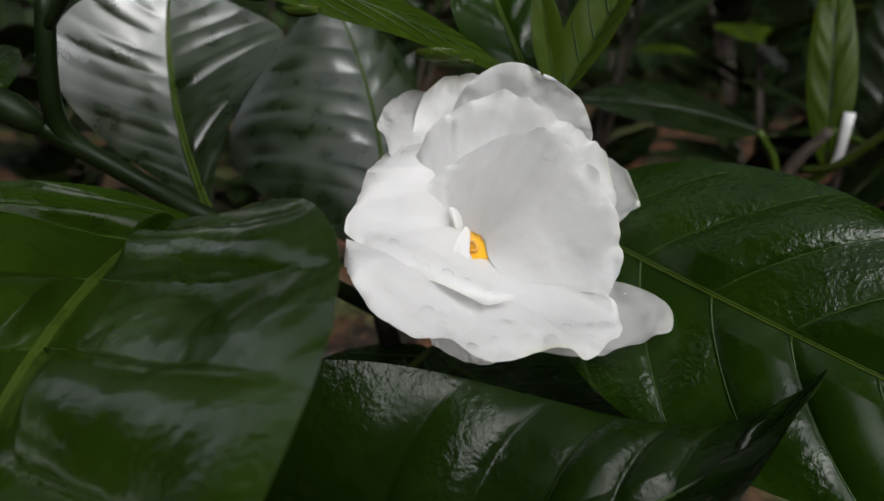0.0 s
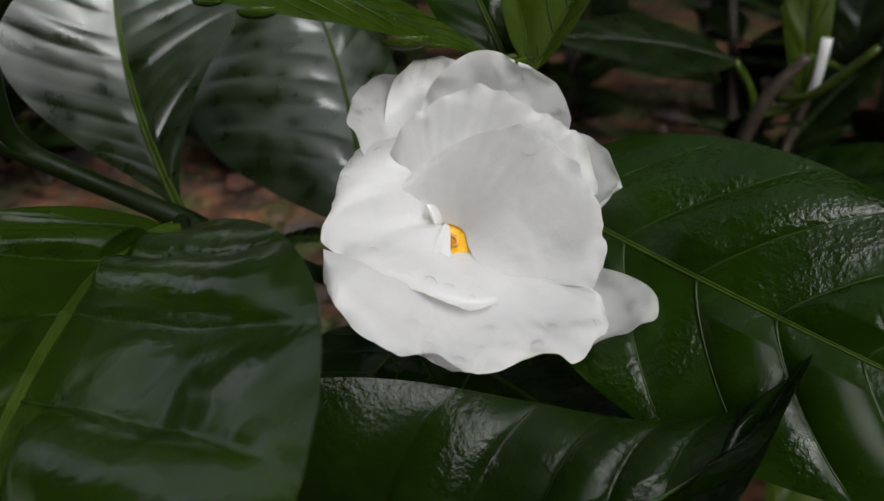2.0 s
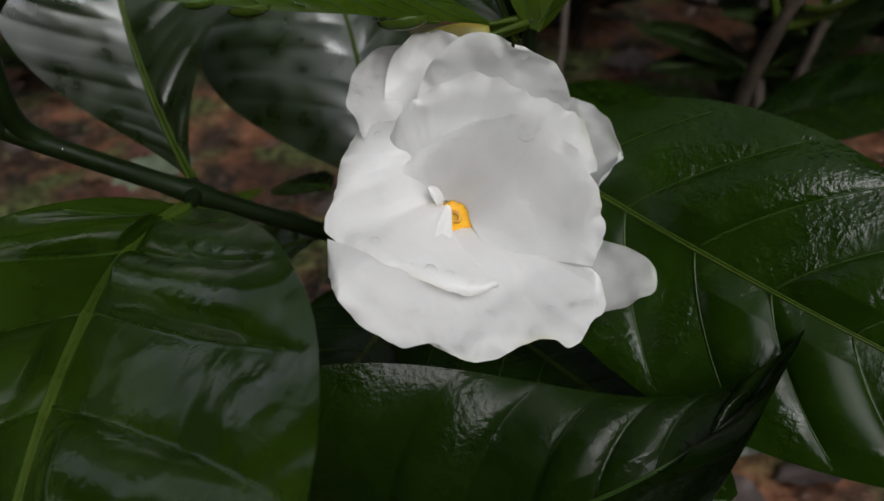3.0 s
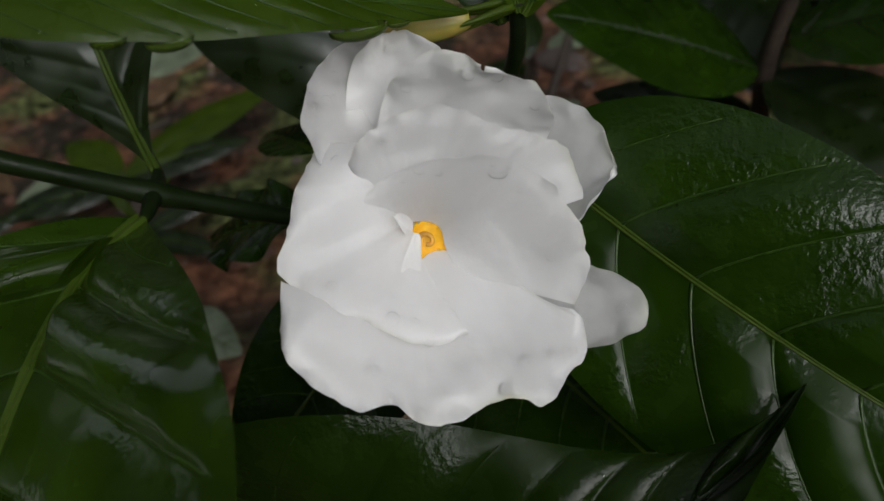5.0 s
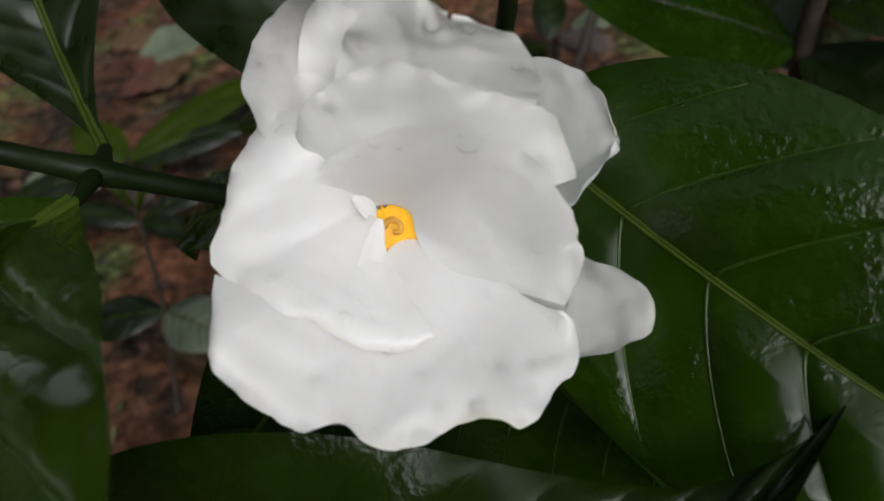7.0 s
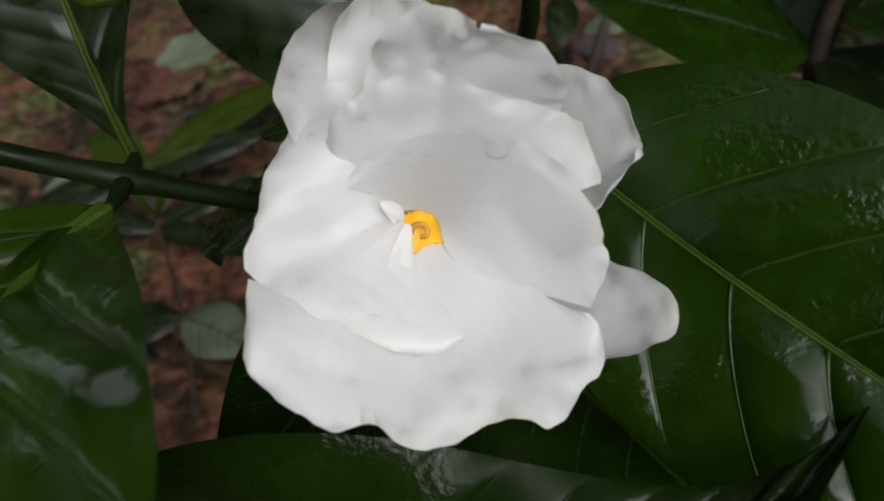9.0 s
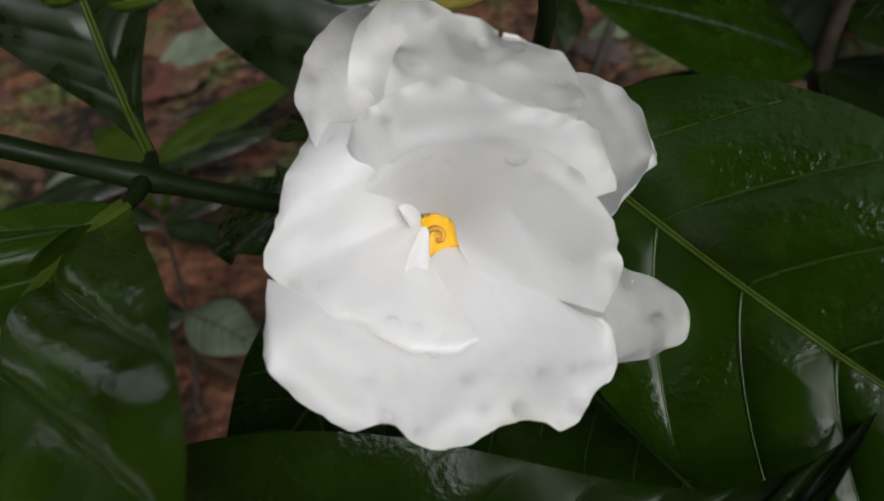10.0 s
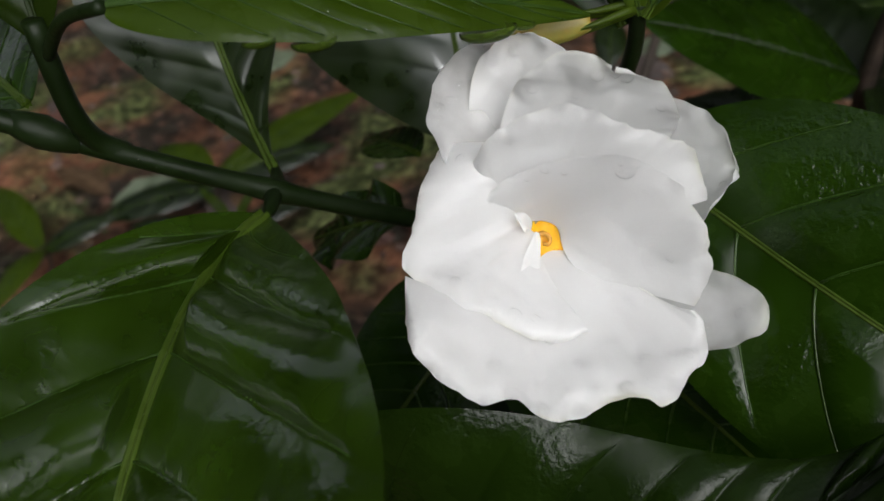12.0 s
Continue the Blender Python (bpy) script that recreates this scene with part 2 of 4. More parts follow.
def grid_mesh(name, top, under, mat, mat_under=None, rim_share=None):
    """Two grids of points, joined round their rim into one closed skin."""
    nu, nv = top.shape[:2]
    top, under = top.reshape(-1, 3), under.reshape(-1, 3)
    i = np.arange(nu * nv).reshape(nu, nv)
    quads = np.stack([i[:-1, :-1], i[:-1, 1:], i[1:, 1:], i[1:, :-1]], -1).reshape(-1, 4)
    low = quads[:, ::-1] + nu * nv
    ring = np.concatenate([i[0, :], i[1:, -1], i[-1, -2::-1], i[-2:0:-1, 0]])
    verts = np.concatenate([top, under, top[ring], under[ring]])
    one = 2 * nu * nv + np.arange(len(ring))
    nxt, two = np.roll(one, -1), one + len(ring)
    rim = np.stack([nxt, one, two, np.roll(two, -1)], -1)
    me = bpy.data.meshes.new(name)
    me.from_pydata(verts.tolist(), [], np.concatenate([quads, low, rim]).tolist())
    me.materials.append(mat)
    if mat_under:
        me.materials.append(mat_under)
        me.polygons.foreach_set("material_index", np.concatenate([np.zeros(len(quads)), np.ones(len(low)), np.zeros(len(rim))]).astype(np.int32))
    me.polygons.foreach_set("use_smooth", np.ones(len(me.polygons), bool))
    if rim_share is not None:
        flat = rim_share.reshape(-1)
        me.attributes.new("rim", "FLOAT", "POINT").data.foreach_set("value", np.concatenate([flat, flat, np.ones(2 * len(ring))]).astype(np.float32))
    return me


def thing(name, at, label, category, group="", kind=""):
    """An Empty at the base of a thing; its parts are given in world places."""
    ob = new(name)
    ob.empty_display_size = 0.01
    ob.location = at
    return tagged(ob, label, category, group, kind)


def world_at(ob):
    at = Vector(ob.location)
    while ob.parent:
        ob = ob.parent
        at += ob.location
    return at


def part(name, me, parent, at=None, label=""):
    """Links a mesh, given in world places, as one part under parent, with its origin at the place at."""
    at = Vector(at) if at is not None else Vector(me.vertices[0].co)
    me.transform(Matrix.Translation(-at))
    ob = new(name, me)
    if parent:
        ob.parent = parent
        ob.location = at - world_at(parent)
    else:
        ob.location = at
    return tagged(ob, label)


def tube_mesh(name, points, radii, mat, sides=10):
    """A closed round rod along points."""
    pts = np.array(points, float)
    radii = np.broadcast_to(np.array(radii, float), (len(pts),))
    d = unit(np.gradient(pts, axis=0))
    ref = np.array([0, 0, 1.0]) if abs(d[:, 2]).max() < 0.95 else np.array([0.2, 1.0, 0.1])
    a = unit(np.cross(d, ref))
    b = np.cross(a, d)
    t = np.linspace(0, 2 * np.pi, sides, endpoint=False)
    ring = pts[:, None] + radii[:, None, None] * (a[:, None] * np.cos(t)[None, :, None] + b[:, None] * np.sin(t)[None, :, None])
    verts = ring.reshape(-1, 3).tolist() + [pts[0].tolist(), pts[-1].tolist()]
    n, faces = len(pts), []
    for k in range(n - 1):
        for j in range(sides):
            j2 = (j + 1) % sides
            faces.append((k * sides + j, k * sides + j2, (k + 1) * sides + j2, (k + 1) * sides + j))
    for j in range(sides):
        faces.append((n * sides, (j + 1) % sides, j))
        faces.append((n * sides + 1, (n - 1) * sides + j, (n - 1) * sides + (j + 1) % sides))
    me = bpy.data.meshes.new(name)
    me.from_pydata(verts, [], faces)
    me.materials.append(mat)
    me.polygons.foreach_set("use_smooth", np.ones(len(me.polygons), bool))
    return me


def wobble(p, scale, seed=0.0):
    """Smooth noise at many places, -1 to 1."""
    flat = p.reshape(-1, 3) * scale + seed
    return np.array([noise.noise(Vector(x)) for x in flat.tolist()]).reshape(p.shape[:-1])


def curve_points(controls, count):
    """A smooth line through a few places."""
    c = [Vector(x) for x in controls]
    c = [c[0] * 2 - c[1]] + c + [c[-1] * 2 - c[-2]]
    out = []
    spans = len(c) - 3
    for k in range(count):
        x = k / (count - 1) * spans
        i = min(int(x), spans - 1)
        t = x - i
        a, b, d, e = c[i:i + 4]
        out.append(0.5 * (2 * b + (d - a) * t + (2 * a - 5 * b + 4 * d - e) * t * t + (3 * b - a - 3 * d + e) * t ** 3))
    return np.array(out)


# ---- leaves ----
def add_leaf(parent, s, veins=9, puff=0.0012, lean=0.20, wave=0.0, blade_mat=None, under_mat=None, thick=0.0005, fine=(90, 49), label="", rib=0.0011,
             rib_mat=None, vein_mat=None, vein_size=0.00035, first=0.06, last=0.9, seed=0.0, q=0.8, ends=(0.012, 0.992)):
    """A leaf blade with quilted cushions between its side veins, a raised midrib and the side veins."""
    def slot(u, v):
        return (u - lean * np.abs(v) ** 1.2 * (0.55 + 0.45 * np.sin(np.pi * u)) - first) / (last - first) * veins

    def relief(u, v, p):
        a = np.abs(v)
        fade = np.sin(np.pi * np.clip(u, 0.02, 0.98)) ** 0.5
        x = slot(u, v)
        cushion = 1.15 * np.abs(np.sin(np.pi * x)) ** 0.6
        inside = np.clip((x + 0.3) / 0.6, 0, 1) * np.clip((veins + 0.3 - x) / 0.6, 0, 1)
        lift = puff * cushion * (0.65 + 0.55 * np.sin(2.3 * np.floor(x) + seed + np.where(v > 0, 2.0, 0.0))) * inside * fade * np.clip(a * 5, 0, 1) * (1 - a ** 3)
        edge = wave * a ** 2 * np.sin(u * 19 + np.where(v > 0, 1.3, 0) + seed) * fade
        return lift + edge + (0.0005 * wobble(p, 60, seed) + puff * (0.32 * wobble(p, 40, seed + 5) + 0.05 * wobble(p, 170, seed + 2))) * fade * np.clip(a * 2, 0, 1)

    nu, nv = fine
    u, v = np.meshgrid(ends[0] + (ends[1] - ends[0]) * np.linspace(0, 1, nu), np.linspace(-1, 1, nv), indexing="ij")
    p, n = sheet_point(s, u, v, q, relief)
    half = (thick / 2 * (1 - 0.9 * np.abs(v) ** 6))[..., None]
    blade = part("leaf", grid_mesh("leaf", p + n * half, p - n * half, blade_mat or leaf_green, under_mat), parent, p[0, nv // 2], label)
    ur = np.linspace(ends[0], 0.97, 40)
    pr, nr = sheet_point(s, ur, np.zeros(40), q, relief)
    across = np.array([-1, -0.75, -0.45, -0.18, 0, 0.18, 0.45, 0.75, 1.0])
    crown = np.array([0, 0.55, 0.75, 0.45, 0.3, 0.45, 0.75, 0.55, 0])
    size = np.linspace(rib, rib * 0.3, 40)[:, None, None]
    beside = spine_frame(s, ur)[1][:, None] * across[None, :, None] * size
    band = pr[:, None] + beside + nr[:, None] * (crown[None, :, None] * size + np.abs(across)[None, :, None] * size * s["fold"][0] * 0.6 + thick * 0.5)
    keel = pr[:, None] + beside * 0.8 - nr[:, None] * (crown[None, :, None] * size + thick * 0.5)
    part("midrib", grid_mesh("midrib", band, keel, rib_mat or rib_green), blade)
    if vein_size:
        for side in (-1, 1):
            for k in range(veins):
                a = np.linspace(0.02, 0.9, 18)
                uv = np.full(18, first + (last - first) * k / veins)
                for _ in range(8):
                    uv = first + (last - first) * k / veins + lean * a ** 1.2 * (0.55 + 0.45 * np.sin(np.pi * uv))
                keep = uv < 0.97
                if keep.sum() < 6:
                    continue
                pv, nv_ = sheet_point(s, uv[keep], side * a[keep], q, relief)
                part("vein", tube_mesh("vein", pv + nv_ * (thick / 2 + vein_size * 0.35), np.linspace(vein_size, vein_size * 0.4, keep.sum()), vein_mat or vein_green, 6), blade)
    blade_spots[blade.name] = lambda u, v: sheet_point(s, np.array([u]), np.array([v]), q, relief)
    return blade


blade_spots = {}
branch = thing("gardenia_branch", (-0.1107, 0.1904, 0.3882), "green gardenia branch with large wet glossy leaves round the flower", "plant")
def bezier(a, b, c, n):
    t = np.linspace(0, 1, n)[:, None]
    return np.array(a) * (1 - t) ** 2 + np.array(b) * 2 * t * (1 - t) + np.array(c) * t ** 2
stem_line = bezier((-0.1107, 0.1904, 0.3882), (-0.0560, 0.2048, 0.3478), (-0.0136, 0.2318, 0.3120), 40)
part("stem", tube_mesh("stem", stem_line, 0.0025 + 0.0007 * np.exp(-((np.linspace(0, 1, 40) - 0.50) / 0.04) ** 2), stem_green, 16), branch, label="smooth dark green stem")

right = add_leaf(branch, shape((0.0297, 0.2125, 0.3505), (0.0824, 0.1457, 0.3379), (0.1428, 0.1226, 0.3156), roll=0.79, twist=-0.06, wide=(0.0358, 0.0337), fold=(0.14, 0.02), cup=(-0.15, -0.06), peak=0.65), veins=7, puff=0.0023, vein_size=0.00036, rib=0.0009, fine=(320, 151), label="broad dark glossy leaf wet with rain")
low = add_leaf(branch, shape((-0.0366, 0.1475, 0.2815), (0.0472, 0.1082, 0.3244), (0.0816, 0.1582, 0.3346), roll=0.50, twist=-1.92, wide=(0.0496, 0.0464), fold=(0.17, 0.50), cup=(-0.03, 0.30), peak=0.30), veins=8, puff=0.0020, fine=(300, 131), vein_size=0.00022, vein_mat=leaf_low, blade_mat=leaf_low, q=1.3, rib=0.0008, rib_mat=vein_green, label="dark glossy leaf with an upturned tip")
left = add_leaf(branch, shape((-0.0565, 0.1957, 0.3517), (-0.0773, 0.1437, 0.3644), (-0.0565, 0.0289, 0.3084), roll=-0.03, twist=-0.06, wide=(0.0538, 0.0286), fold=(0.30, 0.43), cup=(0.21, 0.42), peak=1.26), veins=6, puff=0.0056, vein_size=0.00030, rib=0.0019, fine=(260, 131), blade_mat=leaf_smooth, label="large deep green leaf with a pale midrib")
add_leaf(branch, shape((-0.0619, 0.2188, 0.3448), (-0.0889, 0.2587, 0.3749), (-0.0847, 0.2693, 0.4100), roll=-0.26, twist=0.65, wide=(0.0335, 0.0347), fold=(0.06, 0.20), cup=(0.0, 0.05), peak=1.69), veins=10, puff=0.0009, rib=0.0016, vein_size=0, fine=(150, 71), seed=1.0, blade_mat=leaf_silver, label="wet leaf with its gloss raised to a silvery sheen")
add_leaf(branch, shape((-0.0174, 0.2571, 0.3229), (-0.0218, 0.3136, 0.3663), (-0.0474, 0.3409, 0.4068), roll=0.15, twist=-0.10, wide=(0.0469, 0.0237), fold=(-0.13, 0.06), cup=(-0.50, -0.17), peak=0.99), veins=9, puff=0.0012, vein_size=0, fine=(150, 71), blade_mat=leaf_silver, label="wet leaf with its gloss raised to a silvery sheen")
top = add_leaf(branch, shape((-0.0635, 0.1797, 0.4128), (-0.0205, 0.1838, 0.4122), (0.0200, 0.2148, 0.3849), roll=0.34, twist=0.36, wide=(0.0094, 0.0099), fold=(0.25, -0.02), cup=(0.05, -0.22), peak=0.62), veins=9, puff=0.0004, label="olive green leaf hung with raindrops", blade_mat=leaf_top, rib_mat=vein_green, vein_size=0.00025)

# ---- the flower ----
flower = thing("gardenia_flower", (0.0076, 0.192, 0.343), "open white gardenia flower with yellow centre, wet with raindrops", "flower")


def add_petal(s, ruffle=0.0023, fine=(84, 69), thick=0.0004, label="", seed=0.0, q=0.42, mat=None, crease=0.0018):
    s["soft"] = 0.35

    def relief(u, v, p):
        a = np.abs(v)
        rim = np.maximum(a, np.clip((u - 0.55) / 0.45, 0, 1)) ** 3
        return ruffle * rim * (wobble(p, 110, seed) * 1.3 + wobble(p, 260, seed + 3) * 0.5) + (crease * wobble(p, 42, seed + 7) + crease * 0.45 * wobble(p, 120, seed + 9) + crease * 0.12 * wobble(p, 300, seed + 4)) * np.sin(np.pi * u)

    nu, nv = fine
    uu = 0.5 - 0.5 * np.cos(np.linspace(0, np.pi, nu))
    uu = 0.02 + 0.978 * (0.5 * uu + 0.5 * np.linspace(0, 1, nu))
    u, v = np.meshgrid(uu, np.linspace(-1, 1, nv), indexing="ij")
    p, n = sheet_point(s, u, v, q, relief)
    half = (thick / 2 * (1 - 0.92 * np.maximum(np.abs(v) ** 4, u ** 8)))[..., None]
    ob = part("petal", grid_mesh("petal", p + n * half, p - n * half, mat or petal_white, None, np.maximum(u ** 36, np.abs(v) ** 36)), flower, s["base"], label)
    blade_spots[ob.name] = lambda u, v: sheet_point(s, np.array([u]), np.array([v]), q, relief)
    return ob


back_left = add_petal(shape((0.0089, 0.1932, 0.3426), (0.0025, 0.1982, 0.3727), (-0.0125, 0.2024, 0.3806), roll=-0.35, twist=-0.11, wide=(0.0155, 0.0182), fold=(0.03, -0.11), cup=(0.26, -0.03), peak=1.41), mat=petal_thin, seed=1)
back_top = add_petal(shape((0.0064, 0.1919, 0.3423), (0.0079, 0.1987, 0.3639), (0.0048, 0.2055, 0.3872), roll=-0.13, twist=-0.10, wide=(0.0133, 0.0132), fold=(0.01, 0.06), cup=(0.21, 0.31), peak=1.34), seed=2)
outer_top = add_petal(shape((0.0078, 0.1925, 0.3422), (0.0140, 0.1959, 0.3703), (0.0228, 0.1858, 0.3899), roll=2.00, twist=-0.10, wide=(0.0149, 0.0189), fold=(-0.19, -0.16), cup=(-0.04, -0.00), peak=1.39), seed=3)
back_right = add_petal(shape((0.0076, 0.1928, 0.3432), (0.0340, 0.1991, 0.3510), (0.0474, 0.1932, 0.3600), roll=0.48, twist=-0.09, wide=(0.0174, 0.0152), fold=(0.09, 0.13), cup=(0.39, 0.47), peak=1.36), mat=petal_thin, seed=7)
tongue = add_petal(shape((0.0059, 0.1900, 0.3357), (0.0303, 0.1796, 0.3321), (0.0527, 0.1718, 0.3376), roll=0.76, twist=-0.34, wide=(0.0099, 0.0099), fold=(0.01, -0.00), cup=(0.22, 0.20), peak=1.36), mat=petal_thin, seed=12)

# the heart of the flower
heart = np.array([0.009, 0.187, 0.347])
face = unit(np.array([0.19, -0.72, 0.67]))
face_x = unit(np.cross(np.array([0, 0, 1.0]), face))
face_y = np.cross(face, face_x)
heart = heart - face_x * 0.0022 + face_y * 0.0008


def dish_mesh(name, radius, height, mat, lobes=0, depth=0.0, rings=14, around=40, thick=0.0006, seed=0.0):
    """A hollow bowl round the flower's axis; height gives its rise at each share of its radius."""
    r, a = np.meshgrid(np.linspace(0.02, 1, rings), np.linspace(0, 2 * np.pi, around), indexing="ij")
    rr = r * radius * (1 + depth * r * np.cos(lobes * a + seed) + 0.5 * depth * r * np.cos((lobes + 2) * a + 2 * seed))
    p = heart + face_x * (rr * np.cos(a))[..., None] + face_y * (rr * np.sin(a))[..., None] + face * height(r)[..., None]
    return grid_mesh(name, p, p - face * thick, mat)


# Added filler bowl that closes the holes between the petals.
part("petal_gap_bowl", dish_mesh("petal_gap_bowl", 0.0235, lambda r: -0.0105 + 0.017 * r ** 1.6, petal_white, 6, 0.05), flower, heart)
core = heart + face * 0.0028
part("throat", dish_mesh("throat", 0.0045, lambda r: 0.0020 + 0.0012 * r ** 1.5, yellow, 4, 0.14, seed=2.6), flower, heart, "deep yellow throat")
hook = curve_points([core - face * 0.003 - face_x * 0.0008, core + face * 0.0006 - face_x * 0.0010 + face_y * 0.0009, core + face * 0.0013 + face_x * 0.0004 + face_y * 0.0014, core + face * 0.0013 + face_x * 0.0017 + face_y * 0.0004, core + face * 0.0011 + face_x * 0.0014 - face_y * 0.0010, core + face * 0.0009 + face_x * 0.0002 - face_y * 0.0008], 22)
part("stigma", tube_mesh("stigma", hook, np.linspace(0.0006, 0.00045, 22), anther, 8), flower, label="small curled brown stigma")
for k in range(5):
    a = 0.5 + k * 2 * math.pi / 5
    out = face_x * math.cos(a) + face_y * math.sin(a)
    line = curve_points([core - face * 0.002 + out * 0.001, core - face * 0.0012 + out * 0.0028, core + face * 0.0004 + out * 0.0042], 8)
    part("stamen", tube_mesh("stamen", line, np.linspace(0.0004, 0.0003, 8), yellow, 7), flower)


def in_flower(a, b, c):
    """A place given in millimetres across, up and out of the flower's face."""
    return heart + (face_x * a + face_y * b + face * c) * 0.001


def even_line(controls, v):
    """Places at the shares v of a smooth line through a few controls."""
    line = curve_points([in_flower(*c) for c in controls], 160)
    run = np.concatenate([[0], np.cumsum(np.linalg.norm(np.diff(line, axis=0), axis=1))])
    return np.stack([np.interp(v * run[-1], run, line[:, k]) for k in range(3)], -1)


def wide_petal(rim, root, swell=1.5, belly=0.0, roll=0.0, ruffle=0.0022, crease=0.0013, fine=(80, 200), thick=0.0004, seed=0.0, mat=None):
    """A petal of the bowl between its root line and its rim; swell makes it hollow, belly lifts its middle, roll turns its rim back."""
    def place(u, v):
        outer, inner = even_line(rim, v), even_line(root, v)
        flat = inner + (outer - inner) * u[..., None]
        near_rim = np.clip((u - 0.5) / 0.5, 0, 1)
        near_rim = 0.35 * near_rim ** 2 * (3 - 2 * near_rim)
        bowl = u ** swell * (1 - near_rim) + np.sin(np.pi / 2 * u) * near_rim
        rise = ((outer - inner) @ face) * (bowl - u) + 0.001 * (belly * np.sin(np.pi * u) - roll * np.clip((u - 0.75) / 0.25, 0, 1) ** 2)
        ragged = 0.0011 * wobble(outer, 150, seed + 2) + 0.0005 * wobble(outer, 430, seed + 6)
        p = flat + face * rise[..., None] + unit(outer - inner) * (ragged * u ** 6)[..., None]
        edge = np.clip((u - 0.5) / 0.5, 0, 1) ** 3
        body = np.sin(np.pi * np.clip(u, 0, 1)) ** 0.7
        shift = ruffle * edge * (wobble(p, 110, seed) + 0.45 * wobble(p, 280, seed + 3)) + crease * body * (wobble(p, 45, seed + 7) + 0.45 * wobble(p, 120, seed + 9) + 0.14 * wobble(p, 320, seed + 1))
        lengthwise = 0.0002 * wobble(np.stack([v * 27, u * 1.5, 0 * u], -1), 1.0, seed) * np.clip(u * 1.6, 0, 1)
        return p + face * (shift + lengthwise)[..., None]

    def spot(u, v):
        u, v = np.array([u]), np.array([(v + 1) / 2])
        h = 0.01
        n = np.cross(place(u, v + h) - place(u, v - h), place(u + h, v) - place(u - h, v))
        return place(u, v), unit(n)

    u, v = np.meshgrid(np.linspace(0, 1, fine[0]) ** 0.85, np.linspace(0, 1, fine[1]), indexing="ij")
    p = place(u, v)
    n = unit(np.cross(np.gradient(p, axis=1), np.gradient(p, axis=0)))
    n = np.where((n @ face)[..., None] < 0, -n, n)
    half = (thick / 2 * (1 - 0.9 * np.maximum(u ** 8, np.abs(2 * v - 1) ** 8)))[..., None]
    ob = part("petal", grid_mesh("petal", p + n * half, p - n * half, mat or petal_white, None, u ** 36), flower, p[0, 0])
    blade_spots[ob.name] = spot
    return ob


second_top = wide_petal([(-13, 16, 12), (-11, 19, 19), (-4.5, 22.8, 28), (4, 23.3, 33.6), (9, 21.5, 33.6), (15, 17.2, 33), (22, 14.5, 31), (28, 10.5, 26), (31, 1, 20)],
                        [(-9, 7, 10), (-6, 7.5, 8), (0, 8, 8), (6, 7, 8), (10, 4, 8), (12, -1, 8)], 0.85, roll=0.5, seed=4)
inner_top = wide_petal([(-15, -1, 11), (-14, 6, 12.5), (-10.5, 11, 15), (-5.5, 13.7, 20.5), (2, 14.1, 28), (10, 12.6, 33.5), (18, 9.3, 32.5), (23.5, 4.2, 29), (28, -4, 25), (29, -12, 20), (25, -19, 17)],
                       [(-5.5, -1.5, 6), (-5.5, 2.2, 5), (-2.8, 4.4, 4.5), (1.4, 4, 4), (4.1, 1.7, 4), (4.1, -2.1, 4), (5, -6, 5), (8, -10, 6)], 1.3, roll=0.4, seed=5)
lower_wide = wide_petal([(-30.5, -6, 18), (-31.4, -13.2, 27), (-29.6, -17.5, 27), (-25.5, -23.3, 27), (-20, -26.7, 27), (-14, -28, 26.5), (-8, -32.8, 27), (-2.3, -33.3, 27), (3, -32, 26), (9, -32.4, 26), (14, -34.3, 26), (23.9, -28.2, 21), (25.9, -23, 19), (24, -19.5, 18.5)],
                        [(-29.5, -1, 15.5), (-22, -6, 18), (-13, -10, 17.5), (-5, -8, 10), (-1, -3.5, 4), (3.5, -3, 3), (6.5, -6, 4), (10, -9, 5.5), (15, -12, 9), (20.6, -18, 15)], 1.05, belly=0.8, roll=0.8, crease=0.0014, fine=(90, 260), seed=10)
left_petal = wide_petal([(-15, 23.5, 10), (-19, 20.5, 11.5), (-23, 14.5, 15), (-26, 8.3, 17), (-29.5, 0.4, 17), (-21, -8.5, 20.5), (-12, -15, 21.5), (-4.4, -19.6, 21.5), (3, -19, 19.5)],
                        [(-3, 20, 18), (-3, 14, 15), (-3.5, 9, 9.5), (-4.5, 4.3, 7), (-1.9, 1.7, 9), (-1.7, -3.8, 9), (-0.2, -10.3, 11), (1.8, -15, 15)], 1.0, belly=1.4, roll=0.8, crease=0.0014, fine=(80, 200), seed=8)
# small petals curled over the throat
add_petal(aim(in_flower(-6.5, -8.5, 11.5), in_flower(-1.4, 1.9, 10.6), face + face_x * 0.4, 0.0012, wide=(0.0024, 0.0022), fold=(0.5, 0.15), cup=(0.2, -0.3), peak=0.62), ruffle=0.0004, fine=(28, 19), crease=0.0004, seed=21)
add_petal(aim(in_flower(-2.6, 2.0, 6), in_flower(-5.4, 6.4, 12.2), face + face_x * 0.5, 0.0006, wide=(0.0017, 0.0019), fold=(0.3, 0.3), cup=(0.2, 0.1), peak=1.1), ruffle=0.0004, fine=(28, 19), crease=0.0004, seed=22)
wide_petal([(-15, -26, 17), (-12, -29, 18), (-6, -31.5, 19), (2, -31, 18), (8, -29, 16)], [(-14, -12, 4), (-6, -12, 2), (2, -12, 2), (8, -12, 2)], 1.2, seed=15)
part("calyx", tube_mesh("calyx", [heart - face * 0.022, heart - face * 0.016, heart - face * 0.010], [0.003, 0.0045, 0.007], rib_green, 14), flower, label="green calyx")

